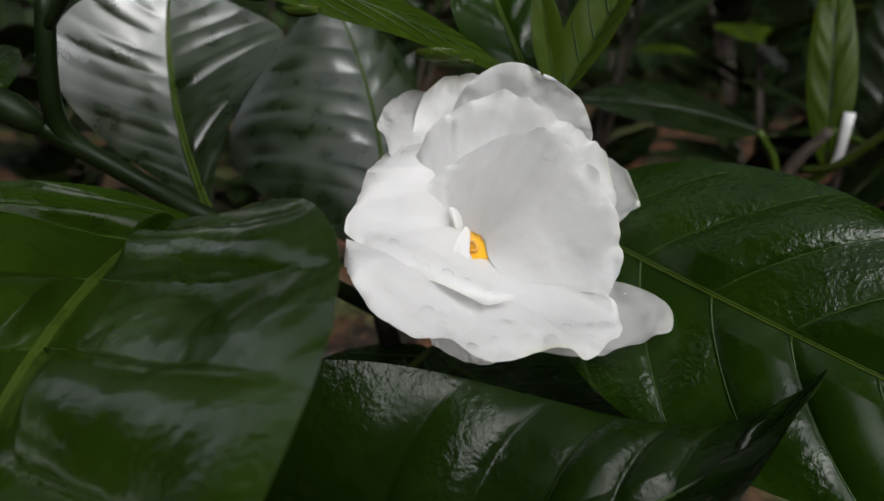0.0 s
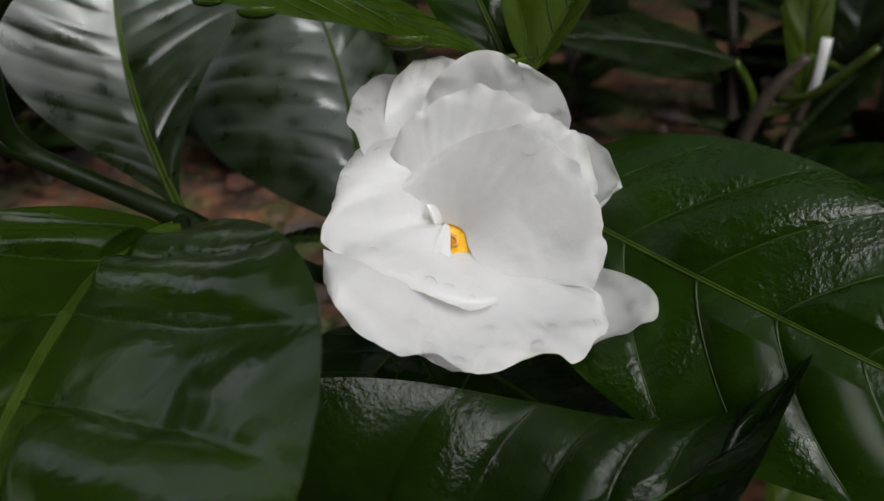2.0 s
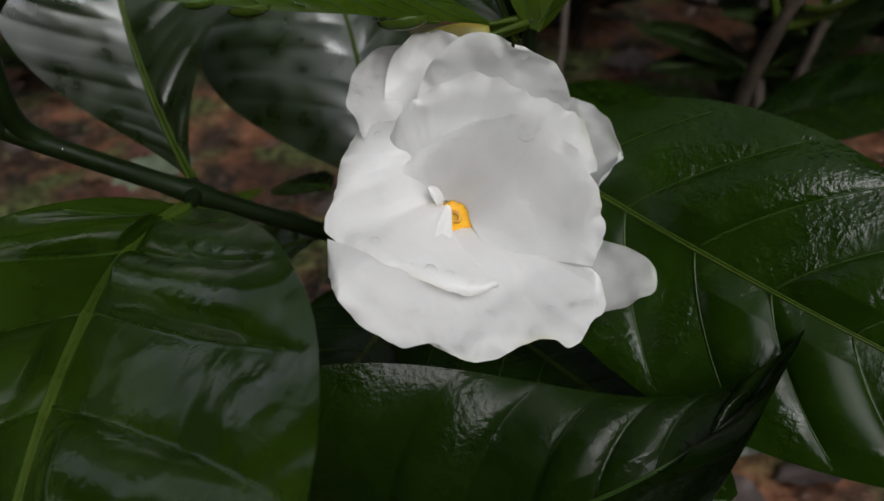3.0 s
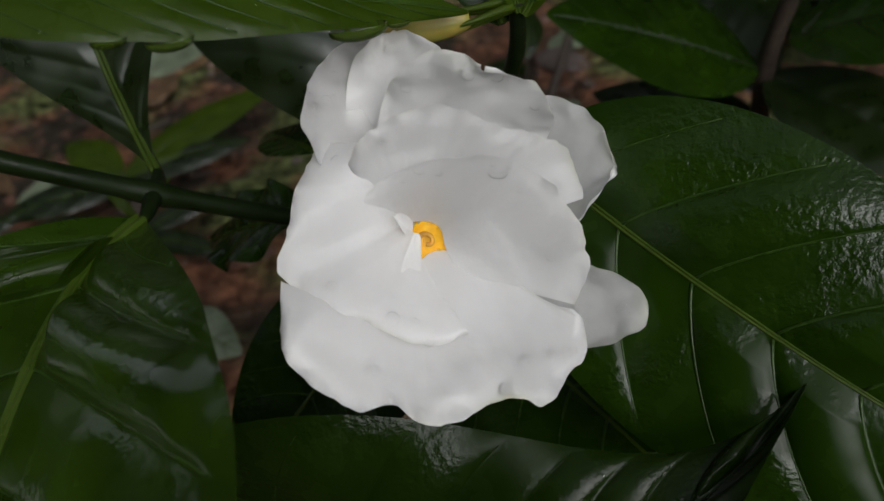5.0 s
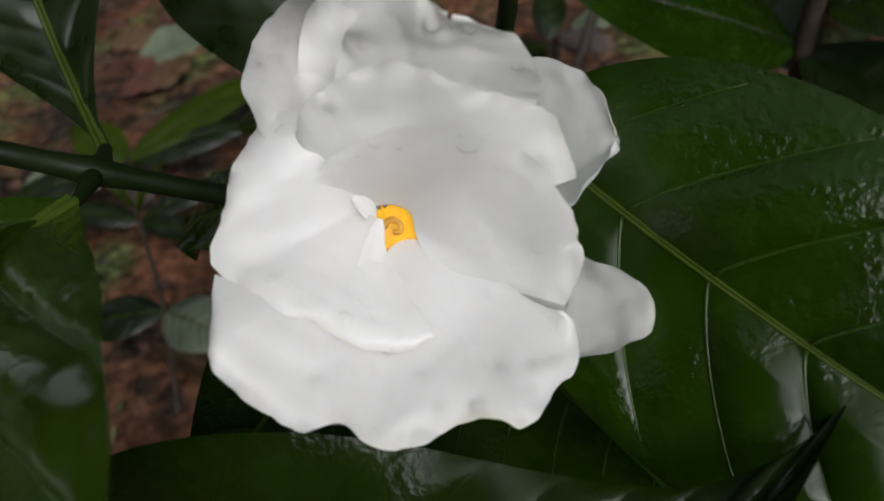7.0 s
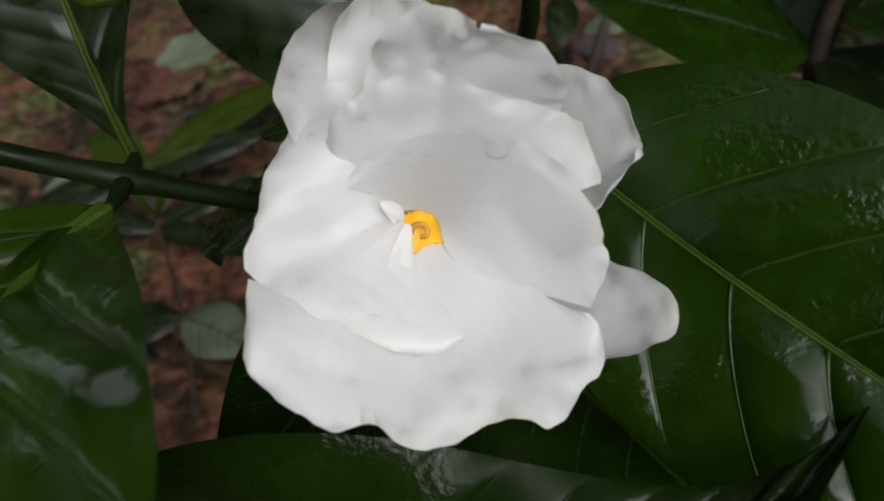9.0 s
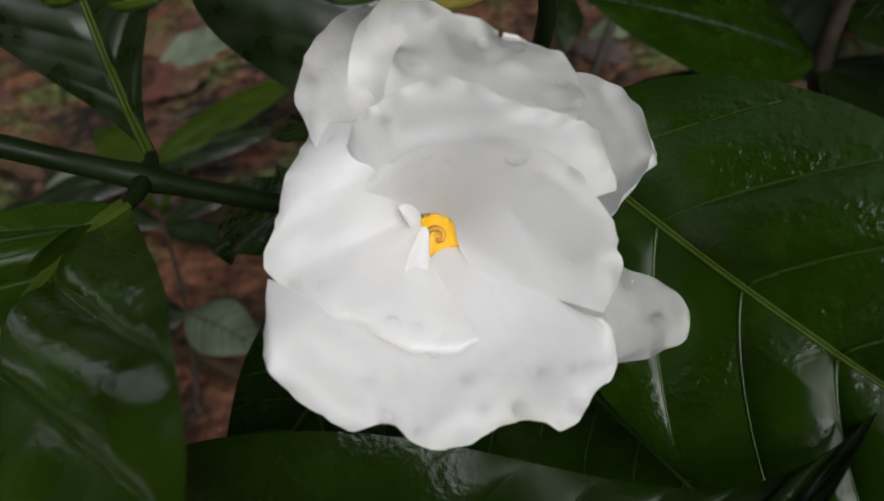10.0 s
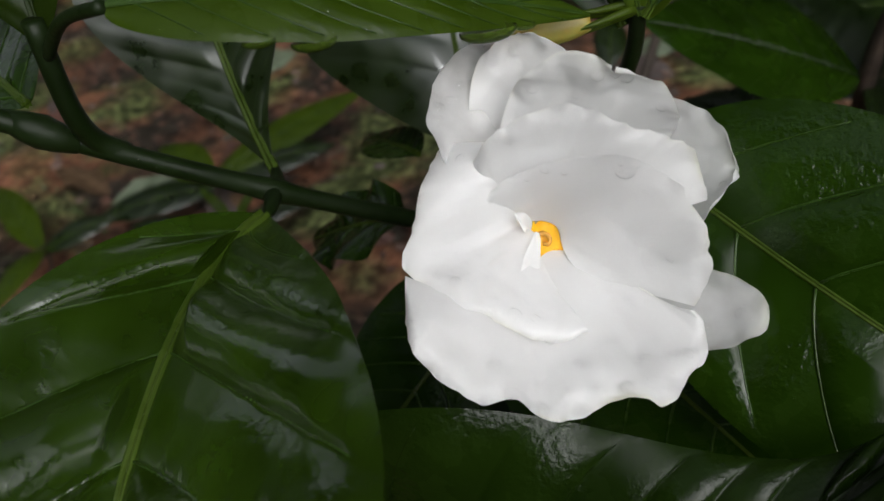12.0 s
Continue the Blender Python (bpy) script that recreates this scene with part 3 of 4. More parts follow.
# stalks that join leaves and flower to the branch
joint = np.array([-0.0136, 0.2318, 0.3120])
part("flower_stalk", tube_mesh("flower_stalk", curve_points([heart - face * 0.018, heart - face * 0.03 + np.array([0, 0.004, -0.008]), joint + np.array([0.004, 0, 0.004]), joint], 14), 0.0026, stem_green, 12), branch)
part("trunk", tube_mesh("trunk", curve_points([joint + np.array([-0.004, -0.002, 0.004]), (-0.008, 0.238, 0.26), (-0.012, 0.245, 0.18), (-0.005, 0.25, 0.085)], 24), np.linspace(0.0031, 0.006, 24), bark, 12), branch, label="slim brown trunk rising from the soil")


def stalk(points, r=0.0014, mat=None, root=None):
    part("leaf_stalk", tube_mesh("leaf_stalk", curve_points(points, 12), np.linspace(r, root or r, 12), mat or rib_green, 10), branch)


stalk([(0.0286, 0.2118, 0.3525), (0.018, 0.225, 0.340), (-0.004, 0.233, 0.316), joint])
stalk([(-0.0366, 0.1475, 0.2815), (-0.032, 0.19, 0.279), (-0.010, 0.242, 0.235)])
stalk([(-0.0566, 0.1940, 0.3519), (-0.0570, 0.1985, 0.3510), (-0.0591, 0.2075, 0.3488)], 0.0010, stem_green, 0.0024)
stalk([(-0.0628, 0.2205, 0.3462), (-0.0612, 0.2160, 0.3465), (-0.0591, 0.2085, 0.3490)], 0.0012, stem_green, 0.0026)
stalk([(-0.0171, 0.2569, 0.3231), (-0.014, 0.245, 0.312), joint])

# further leaves of the branch
add_leaf(branch, aim((-0.002, 0.228, 0.304), (-0.052, 0.165, 0.276), (0.1, -0.1, 1), 0.004, wide=(0.026, 0.026), fold=(0.05, 0.05), peak=0.8), veins=8, puff=0.0004, fine=(50, 31), label="dark leaf in the shade under the flower")
# Widened to fit the view, covering soil that showed in a dark spot.
add_leaf(branch, aim((-0.006, 0.236, 0.30), (0.070, 0.150, 0.288), (0.0, -0.1, 1), 0.004, wide=(0.030, 0.036), fold=(0.05, 0.05), peak=0.8), veins=8, puff=0.0004, fine=(50, 31), label="dark leaf in the shade under the flower")
add_leaf(branch, aim((-0.034, 0.232, 0.318), (-0.075, 0.255, 0.290), (0.1, -0.4, 1), 0.003, wide=(0.015, 0.015), peak=0.9), veins=6, puff=0.0008, fine=(46, 25), wave=0.0026, label="small ragged leaf below the stem")
add_leaf(branch, aim((-0.034, 0.262, 0.318), (-0.062, 0.30, 0.300), (0.1, -0.3, 1), 0.002, wide=(0.010, 0.010), peak=0.9), veins=6, puff=0.0005, fine=(36, 21), label="small dark leaf behind the stem")
# the node at the far end of the stem
node = np.array([-0.1003, 0.1965, 0.3797])
knot = stem_line[np.argmin(np.abs(stem_line[:, 0] - node[0]))]
part("node", tube_mesh("node", [knot + np.array([-0.0066, -0.0010, 0.0047]), knot + np.array([-0.003, -0.0005, 0.0022]), knot, knot + np.array([0.003, 0.0005, -0.0022]), knot + np.array([0.0066, 0.0010, -0.0047])], [0.0022, 0.0034, 0.0040, 0.0034, 0.0022], stem_green, 16), branch)
part("leaf_stalk", tube_mesh("leaf_stalk", curve_points([(-0.0860, 0.1985, 0.3692), (-0.0898, 0.1958, 0.3755), (-0.0893, 0.1925, 0.3860), (-0.0870, 0.1918, 0.406)], 16), np.linspace(0.0027, 0.0022, 16), stem_green, 12), branch)
add_leaf(branch, aim((-0.0870, 0.1917, 0.400), (-0.094, 0.213, 0.452), (0.1, -0.95, 0.3), -0.002, wide=(0.016, 0.016), fold=(0.25, 0.25), peak=1.15), veins=7, puff=0.0008, fine=(60, 33), blade_mat=leaf_olive, rib_mat=leaf_olive, vein_size=0, label="upright olive leaf at the stem's node")
add_leaf(branch, aim(node + np.array([-0.003, 0.002, 0.004]), node + np.array([-0.062, 0.055, 0.000]), (-0.1, -0.25, 1), 0.006, wide=(0.017, 0.017), fold=(0.15, 0.15), peak=0.9), veins=8, fine=(50, 31), label="leaf with a pale wet sheen at the node")
part("stem_tip", tube_mesh("stem_tip", curve_points([stem_line[0] + np.array([0.002, 0, -0.001]), (-0.150, 0.184, 0.410), (-0.21, 0.178, 0.44)], 10), np.linspace(0.0029, 0.0024, 10), stem_green, 12), branch)
stalk([(-0.0635, 0.1797, 0.4128), (-0.0760, 0.1850, 0.4085), (-0.0878, 0.1916, 0.3980)], 0.0013, stem_green)

# ---- a young shoot with a closed bud behind the flower ----
shoot = thing("gardenia_shoot", (-0.010, 0.246, 0.26), "young light green gardenia shoot with narrow leaves and a cream bud", "plant")
part("shoot_stem", tube_mesh("shoot_stem", curve_points([(-0.010, 0.246, 0.26), (0.012, 0.245, 0.31), (0.028, 0.232, 0.36), (0.030, 0.221, 0.384)], 16), np.linspace(0.0026, 0.0018, 16), stem_green, 12), shoot)
add_leaf(shoot, aim((0.030, 0.220, 0.381), (0.0245, 0.223, 0.412), (0.05, -1, 0.1), -0.001, wide=(0.0042, 0.0042), fold=(0.35, 0.35), peak=0.85), veins=5, puff=0.0002, fine=(40, 17), blade_mat=leaf_young, vein_size=0, rib=0.0006, label="narrow upright light green leaf")
add_leaf(shoot, aim((0.031, 0.220, 0.380), (0.056, 0.226, 0.424), (-0.6, -0.9, 0.4), -0.002, wide=(0.0075, 0.0055), fold=(0.6, 0.5), peak=0.8), veins=6, puff=0.0003, fine=(46, 21), blade_mat=leaf_young, rib=0.0008, label="folded light green leaf")
add_leaf(shoot, aim((0.027, 0.224, 0.376), (0.004, 0.262, 0.43), (0, -0.9, 0.5), -0.002, wide=(0.013, 0.013), fold=(0.1, 0.1), peak=0.9), veins=8, puff=0.0008, vein_size=0, fine=(60, 31), blade_mat=leaf_green, label="young leaf behind the others")


def bud_mesh(a, b, r, mat):
    t = np.linspace(0, 1, 22)
    pts = np.array(a)[None] * (1 - t[:, None]) + np.array(b)[None] * t[:, None]
    me = tube_mesh("bud", pts, r * np.sin(np.pi * (0.06 + 0.9 * t) ** 0.8) ** 0.7 + 0.0004, mat, 20)
    return me


part("bud", bud_mesh((0.0195, 0.2195, 0.3812), (-0.001, 0.2172, 0.3800), 0.0031, cream), shoot, label="closed cream-yellow bud")
for k in range(4):
    a = k * 1.57
    o = np.array([0, math.cos(a), math.sin(a)])
    part("sepal", tube_mesh("sepal", curve_points([np.array((0.029, 0.2215, 0.3828)) + o * 0.0010, np.array((0.020, 0.2197, 0.3813)) + o * 0.0020, np.array((0.0135, 0.2190, 0.3808)) + o * 0.0031], 8), np.linspace(0.0011, 0.0002, 8), leaf_young, 7), shoot)

# ---- raindrops ----
drop_me = bpy.data.meshes.new("water_drop")
bm = bmesh.new()
bmesh.ops.create_uvsphere(bm, u_segments=18, v_segments=12, radius=1.0)
bmesh.ops.delete(bm, geom=[w for w in bm.verts if w.co.z < -0.3], context="VERTS")
for vert in bm.verts:
    vert.co.z *= 0.62 if vert.co.z > 0 else 0.35
for f in bm.faces:
    f.smooth = True
bm.to_mesh(drop_me)
bm.free()
drop_me.materials.append(water)
hanging_me = drop_me.copy()
hanging_me.materials[0] = water_green
toward = np.array([0.1, -0.7, 0.7])


def drop(ob, u, v, r, where, hang=False):
    p, n = blade_spots[ob.name](u, v)
    p, n = p[0], n[0]
    if n @ toward < 0:
        n = -n
    d = tagged(new("water_drop", hanging_me if hang else drop_me), f"clear round raindrop on {where}", "water drop", "raindrops")
    q = Vector(n).to_track_quat("Z", "Y")
    squash = random.uniform(0.85, 1.15)
    if hang:
        d.matrix_world = Matrix.LocRotScale(Vector(p) - Vector((0, 0, r * 0.1)), Vector((0.05, -0.25, -0.97)).to_track_quat("Z", "Y"), (r * 1.9, r, r * 1.3))
        return
    d.matrix_world = Matrix.LocRotScale(Vector(p + n * r * 0.1), q, (r * squash, r, r))


rnd = random.Random(4)
for ob, count, lo, hi in ((back_left, 26, 0.80, 0.99), (back_top, 5, 0.8, 0.97), (outer_top, 9, 0.6, 0.97), (second_top, 6, 0.7, 0.95), (inner_top, 8, 0.72, 0.97), 
                          (back_right, 8, 0.6, 0.96), (tongue, 14, 0.6, 0.97), (lower_wide, 40, 0.66, 0.98), (left_petal, 14, 0.5, 0.96)):
    for _ in range(count):
        drop(ob, rnd.uniform(lo, hi), rnd.uniform(-0.85, 0.85), rnd.choice((0.0004, 0.0005, 0.0007, 0.0009, 0.0012)), "a white petal")
for u, v, r in ((0.86, 0.1, 0.0017), (0.9, -0.3, 0.0010)):
    drop(inner_top, u, v, r, "a white petal")
for u, v, r in ((0.8, 0.5, 0.0016), (0.7, 0.62, 0.0011), (0.88, 0.3, 0.0009), (0.9, 0.75, 0.0012)):
    drop(left_petal, u, v, r, "a white petal")
for u, v, r in ((0.93, -0.2, 0.0015), (0.95, 0.35, 0.0012)):
    drop(outer_top, u, v, r, "a white petal")
for u, v, r in ((0.5, 0.8, 0.0009), (0.34, 0.9, 0.0007), (0.62, 0.6, 0.0008), (0.72, 0.3, 0.0009), (0.78, 0.7, 0.0007), (0.56, 0.3, 0.0006)):
    drop(top, u, v, r, "a green leaf")
for u, v, r in ((0.745, 0.97, 0.0030), (0.40, 0.97, 0.0022), (0.30, 0.97, 0.0016), (0.83, 0.95, 0.0012)):
    drop(top, u, v, r, "the underside of a leaf's rim", True)
for ob, count in ((right, 14), (left, 6), (low, 8)):
    for _ in range(count):
        drop(ob, rnd.uniform(0.1, 0.8), rnd.uniform(-0.9, 0.9), rnd.choice((0.0003, 0.0004, 0.0006)), "a dark green leaf")

# beads of water on the stem and along the top leaf
stem_side = unit(np.cross(np.gradient(stem_line, axis=0), np.array([0, 0, 1.0])))
for k in range(18):
    i = rnd.randrange(3, 34)
    out = unit(stem_side[i] * (1 if stem_side[i][1] < 0 else -1) + np.array([0, 0, rnd.uniform(-1.1, 0.6)]))
    bead = tagged(new("water_drop", drop_me), "tiny clear raindrop on the green stem", "water drop", "raindrops")
    bead.matrix_world = Matrix.LocRotScale(Vector(stem_line[i] + out * 0.0025), Vector(out).to_track_quat("Z", "Y"), (rnd.uniform(0.0003, 0.0006),) * 3)
for k in range(34):
    drop(top, rnd.uniform(0.05, 0.9), rnd.uniform(-0.8, 0.85), rnd.choice((0.0003, 0.0004, 0.0005, 0.0007)), "a green leaf")

# ---- ground ----
GROUND = 0.10


def ground_height(x, y):
    p = np.stack([x, y, np.zeros_like(x)], -1)
    near = np.exp(-(np.hypot(x, y - 0.45) / 1.5) ** 2)
    return GROUND + (0.012 * wobble(p, 7) + 0.006 * wobble(p, 25, 3) + 0.003 * wobble(p, 70, 5)) * near


def ground_mesh():
    n = 200
    x = np.sign(np.linspace(-1, 1, n)) * np.abs(np.linspace(-1, 1, n)) ** 2.4 * 60
    gx, gy = np.meshgrid(x, x + 0.5, indexing="ij")
    p = np.stack([gx, gy, ground_height(gx, gy)], -1)
    me = bpy.data.meshes.new("ground")
    i = np.arange(n * n).reshape(n, n)
    me.from_pydata(p.reshape(-1, 3).tolist(), [], np.stack([i[:-1, :-1], i[1:, :-1], i[1:, 1:], i[:-1, 1:]], -1).reshape(-1, 4).tolist())
    me.materials.append(soil)
    me.polygons.foreach_set("use_smooth", np.ones(len(me.polygons), bool))
    return me


tagged(new("ground", ground_mesh()), "damp red-brown soil strewn with stones and leaf litter", "ground", kind="structure")


def joined(name, pieces, mat, smooth=True):
    """Many small (verts, faces) pieces as one mesh."""
    verts, faces, at = [], [], 0
    for v, f in pieces:
        verts.append(v)
        faces += [tuple(i + at for i in g) for g in f]
        at += len(v)
    me = bpy.data.meshes.new(name)
    me.from_pydata(np.concatenate(verts).tolist(), [], faces)
    me.materials.append(mat)
    me.polygons.foreach_set("use_smooth", np.full(len(me.polygons), smooth))
    return me


def on_ground(x, y):
    return float(ground_height(np.array([x]), np.array([y]))[0])


def island_colours(name, stops, rough=0.6, scale=200):
    def build(nt, b):
        geo = nt.nodes.new("ShaderNodeNewGeometry")
        col = ramp(nt, geo.outputs["Random Per Island"], stops)
        mix = nt.nodes.new("ShaderNodeMixRGB")
        mix.blend_type = "MULTIPLY"
        mix.inputs[0].default_value = 0.7
        nt.links.new(col, mix.inputs[1])
        nt.links.new(ramp(nt, texture(nt, "ShaderNodeTexNoise", scale, 5), [(0.3, (0.5, 0.5, 0.5)), (0.7, (1.2, 1.2, 1.2))]), mix.inputs[2])
        nt.links.new(mix.outputs[0], b.inputs["Base Color"])
        b.inputs["Roughness"].default_value = rough
        bump(nt, [(texture(nt, "ShaderNodeTexNoise", scale * 2, 4), 0.0005)], b, 0.8)
    return material(name, build)


stone = island_colours("ground_stone", [(0.0, (0.06, 0.03, 0.022)), (0.4, (0.10, 0.05, 0.038)), (0.8, (0.15, 0.10, 0.08)), (1.0, (0.06, 0.055, 0.05))])
crumb_green = island_colours("tiny_green", [(0.0, (0.05, 0.08, 0.02)), (0.5, (0.09, 0.11, 0.04)), (1.0, (0.13, 0.12, 0.06))])
ico = bmesh.new()
bmesh.ops.create_icosphere(ico, subdivisions=1, radius=1.0)
ico_v, ico_f = np.array([v.co[:] for v in ico.verts]), [tuple(v.index for v in f.verts) for f in ico.faces]
ico.free()
gen = np.random.default_rng(7)
pieces = []
for _ in range(2200):
    x, y = gen.uniform(-0.9, 0.7), gen.uniform(0.15, 1.4)
    s = gen.choice([0.0015, 0.0022, 0.003, 0.004, 0.006, 0.010], p=[.4, .28, .18, .09, .04, .01])
    v = ico_v * (1 + 0.30 * gen.standard_normal((len(ico_v), 3))) * s * np.array([1, gen.uniform(0.6, 1), gen.uniform(0.4, 0.8)])
    pieces.append((v + np.array([x, y, on_ground(x, y) + s * 0.2]), ico_f))
tagged(new("pebbles", joined("pebbles", pieces, stone, False)), "small reddish stones and crumbs lying on the soil", "pebbles", kind="stuff")
pieces = []
for _ in range(5200):
    cx, cy = gen.uniform(-0.9, 0.7), gen.uniform(0.15, 1.4)
    if noise.noise(Vector((cx * 6, cy * 6, 2))) < 0.02:
        continue
    a, s = gen.uniform(0, 6.28), gen.uniform(0.003, 0.009)
    d, e = np.array([math.cos(a), math.sin(a), gen.uniform(0.2, 0.9)]), np.array([-math.sin(a), math.cos(a), 0])
    o = np.array([cx, cy, on_ground(cx, cy)])
    pieces.append((np.array([o, o + d * s * 0.5 + e * s * 0.3, o + d * s, o + d * s * 0.5 - e * s * 0.3 + np.array([0, 0, s * 0.1])]), [(0, 1, 2), (0, 2, 3)]))
tagged(new("low_weeds", joined("low_weeds", pieces, crumb_green)), "tiny pale green weeds and moss on the soil", "weeds", kind="stuff")

# broken twigs and straws
pieces = []
for _ in range(700):
    cx, cy = gen.uniform(-0.8, 0.6), gen.uniform(0.18, 1.2)
    a, s, w = gen.uniform(0, 6.28), gen.uniform(0.008, 0.035), gen.uniform(0.0004, 0.0011)
    d, e = np.array([math.cos(a), math.sin(a), gen.uniform(-0.05, 0.12)]) * s, np.array([-math.sin(a), math.cos(a), 0]) * w
    o = np.array([cx, cy, on_ground(cx, cy) + w])
    up = np.array([0, 0, w * 1.6])
    pieces.append((np.array([o - e, o + e, o + up, o + d - e * 0.6, o + d + e * 0.6, o + d + up * 0.6]), [(0, 1, 4, 3), (1, 2, 5, 4), (2, 0, 3, 5), (0, 2, 1), (3, 4, 5)]))
straw = island_colours("litter_straw", [(0.0, (0.030, 0.018, 0.010)), (0.5, (0.070, 0.045, 0.024)), (1.0, (0.130, 0.095, 0.055))])
tagged(new("leaf_litter", joined("leaf_litter", pieces, straw, False)), "broken brown twigs and straws strewn on the soil", "litter", kind="stuff")

# fallen leaves
dead = [plain("dead_leaf_" + n, c, 0.55, 0.4, 90, 0.0004) for n, c in (("pink", (0.075, 0.034, 0.024)), ("tan", (0.090, 0.054, 0.028)), ("grey", (0.06, 0.045, 0.04)), ("red", (0.08, 0.03, 0.02)))]
dead_names = ("pinkish", "tan", "grey-brown", "reddish")
pale = leaf_material("pale_leaf_back", (0.075, 0.095, 0.060), (0.15, 0.18, 0.125), 0.4, 0.00006, 0.2)


def fallen_leaf(x, y, a, size, k, mat=None, label=""):
    z = on_ground(x, y) + 0.004
    d = np.array([math.cos(a), math.sin(a), 0.06 * math.sin(3 * a)])
    t = thing("fallen_leaf", (x, y, z), label or f"curled {dead_names[k]} fallen leaf lying on the soil", "leaf", "fallen leaves")
    m = mat or dead[k]
    add_leaf(t, aim(np.array((x, y, z)) - d * size / 2, np.array((x, y, z)) + d * size / 2, (0.2 * math.cos(2 * a), 0.2 * math.sin(5 * a), 1), size * 0.10, wide=(size * 0.24, size * 0.24), fold=(0.2, 0.1), cup=(0.2, -0.3), peak=0.9),
             veins=6, puff=size * 0.012, wave=size * 0.03, fine=(20, 11), blade_mat=m, rib_mat=m, vein_size=0, rib=0.0006, thick=0.0004, seed=a)


for _ in range(130):
    x, y = gen.uniform(-0.75, 0.55), gen.uniform(0.22, 1.15)
    fallen_leaf(x, y, gen.uniform(0, 6.28), gen.uniform(0.025, 0.065), int(gen.integers(0, 4)))
fallen_leaf(-0.284, 0.711, 0.6, 0.085, 2, pale, "pale grey-green leaf lying upside down on the soil")
fallen_leaf(-0.25, 0.56, 2.2, 0.07, 0)
fallen_leaf(0.085, 0.68, 0.2, 0.05, 2, pale, "pale grey-green leaf lying upside down on the soil")
fallen_leaf(0.066, 0.577, 0.9, 0.045, 2, pale, "pale grey-green leaf lying upside down on the soil")
fallen_leaf(-0.323, 0.528, 0.4, 0.06, 2, pale, "pale grey-green leaf lying upside down on the soil")
fallen_leaf(-0.39, 0.55, 2.6, 0.07, 1)
fallen_leaf(0.03, 0.30, 0.3, 0.06, 2)
fallen_leaf(-0.04, 0.285, 0.9, 0.07, 1)


# ---- seedlings on the ground ----
def seedling(at, top, leaves, label):
    at, top = np.array(at), np.array(top)
    t = thing("seedling", at, label, "seedling", "seedlings")
    part("stem", tube_mesh("stem", curve_points([at - np.array([0, 0, 0.006]), (at + top) / 2 + np.array([0.004, 0.003, 0]), top], 14), np.linspace(0.0017, 0.001, 14), bark, 8), t)
    for share, tip, w, mat in leaves:
        base = at + (top - at) * share + np.array([0.004, 0.003, 0]) * (1 - abs(2 * share - 1))
        add_leaf(t, aim(base, tip, (0.1, -0.3, 1), 0.012, wide=(w, w), fold=(0.1, 0.1), cup=(-0.2, -0.2), peak=0.85), veins=7, puff=0.0009, fine=(36, 17), blade_mat=mat, vein_size=0.0003, rib=0.0007)


seedling((-0.167, 0.312, 0.10), (-0.172, 0.376, 0.20), [(0.5, (-0.122, 0.328, 0.142), 0.016, pale), (0.5, (-0.222, 0.342, 0.140), 0.013, leaf_shade_toned), (0.95, (-0.155, 0.395, 0.212), 0.003, leaf_young), (0.98, (-0.19, 0.385, 0.216), 0.003, leaf_young)], "slim seedling with one pale broad leaf on red soil")
seedling((-0.262, 0.50, 0.10), (-0.25, 0.505, 0.135), [(0.9, (-0.150, 0.600, 0.140), 0.015, leaf_young), (0.8, (-0.165, 0.545, 0.128), 0.014, leaf_shade_toned), (0.9, (-0.30, 0.535, 0.142), 0.016, leaf_young), (0.7, (-0.335, 0.47, 0.125), 0.014, leaf_shade_toned)], "low green plant with long narrow leaves on the soil")
seedling((-0.235, 0.445, 0.10), (-0.225, 0.45, 0.125), [(0.9, (-0.165, 0.485, 0.128), 0.009, leaf_shade_toned), (0.8, (-0.16, 0.43, 0.120), 0.009, leaf_shade_toned), (0.9, (-0.30, 0.46, 0.128), 0.010, leaf_shade_toned)], "low seedling with shade-darkened leaves on the soil")
seedling((-0.37, 0.44, 0.10), (-0.36, 0.44, 0.13), [(0.9, (-0.42, 0.50, 0.14), 0.012, leaf_young), (0.8, (-0.31, 0.47, 0.13), 0.010, leaf_shade_toned), (0.9, (-0.36, 0.38, 0.13), 0.010, leaf_young)], "low green seedling on the soil")
seedling((-0.13, 0.275, 0.10), (-0.125, 0.28, 0.115), [(0.9, (-0.075, 0.30, 0.118), 0.014, leaf_shade_toned), (0.8, (-0.17, 0.255, 0.115), 0.012, leaf_shade_toned)], "low seedling with shade-darkened leaves on the soil")
seedling((0.035, 0.60, 0.10), (0.04, 0.61, 0.14), [(0.9, (0.045, 0.67, 0.15), 0.013, leaf_shade_toned), (0.8, (0.0, 0.58, 0.135), 0.012, leaf_shade_toned)], "low seedling with shade-darkened leaves on the soil")
seedling((0.165, 0.335, 0.10), (0.17, 0.33, 0.125), [(0.9, (0.20, 0.29, 0.13), 0.014, leaf_shade_toned), (0.8, (0.12, 0.31, 0.125), 0.013, leaf_shade_toned), (0.95, (0.21, 0.36, 0.135), 0.014, leaf_young)], "low green seedling on the soil")
twig = tagged(part("twig", tube_mesh("twig", curve_points([(0.040, 0.545, 0.098), (0.066, 0.60, 0.135), (0.098, 0.68, 0.19), (0.11, 0.72, 0.25)], 16), np.linspace(0.0045, 0.003, 16), bark, 10), None, (0.040, 0.545, 0.098)), "dark bare twig leaning up from the soil", "twig")

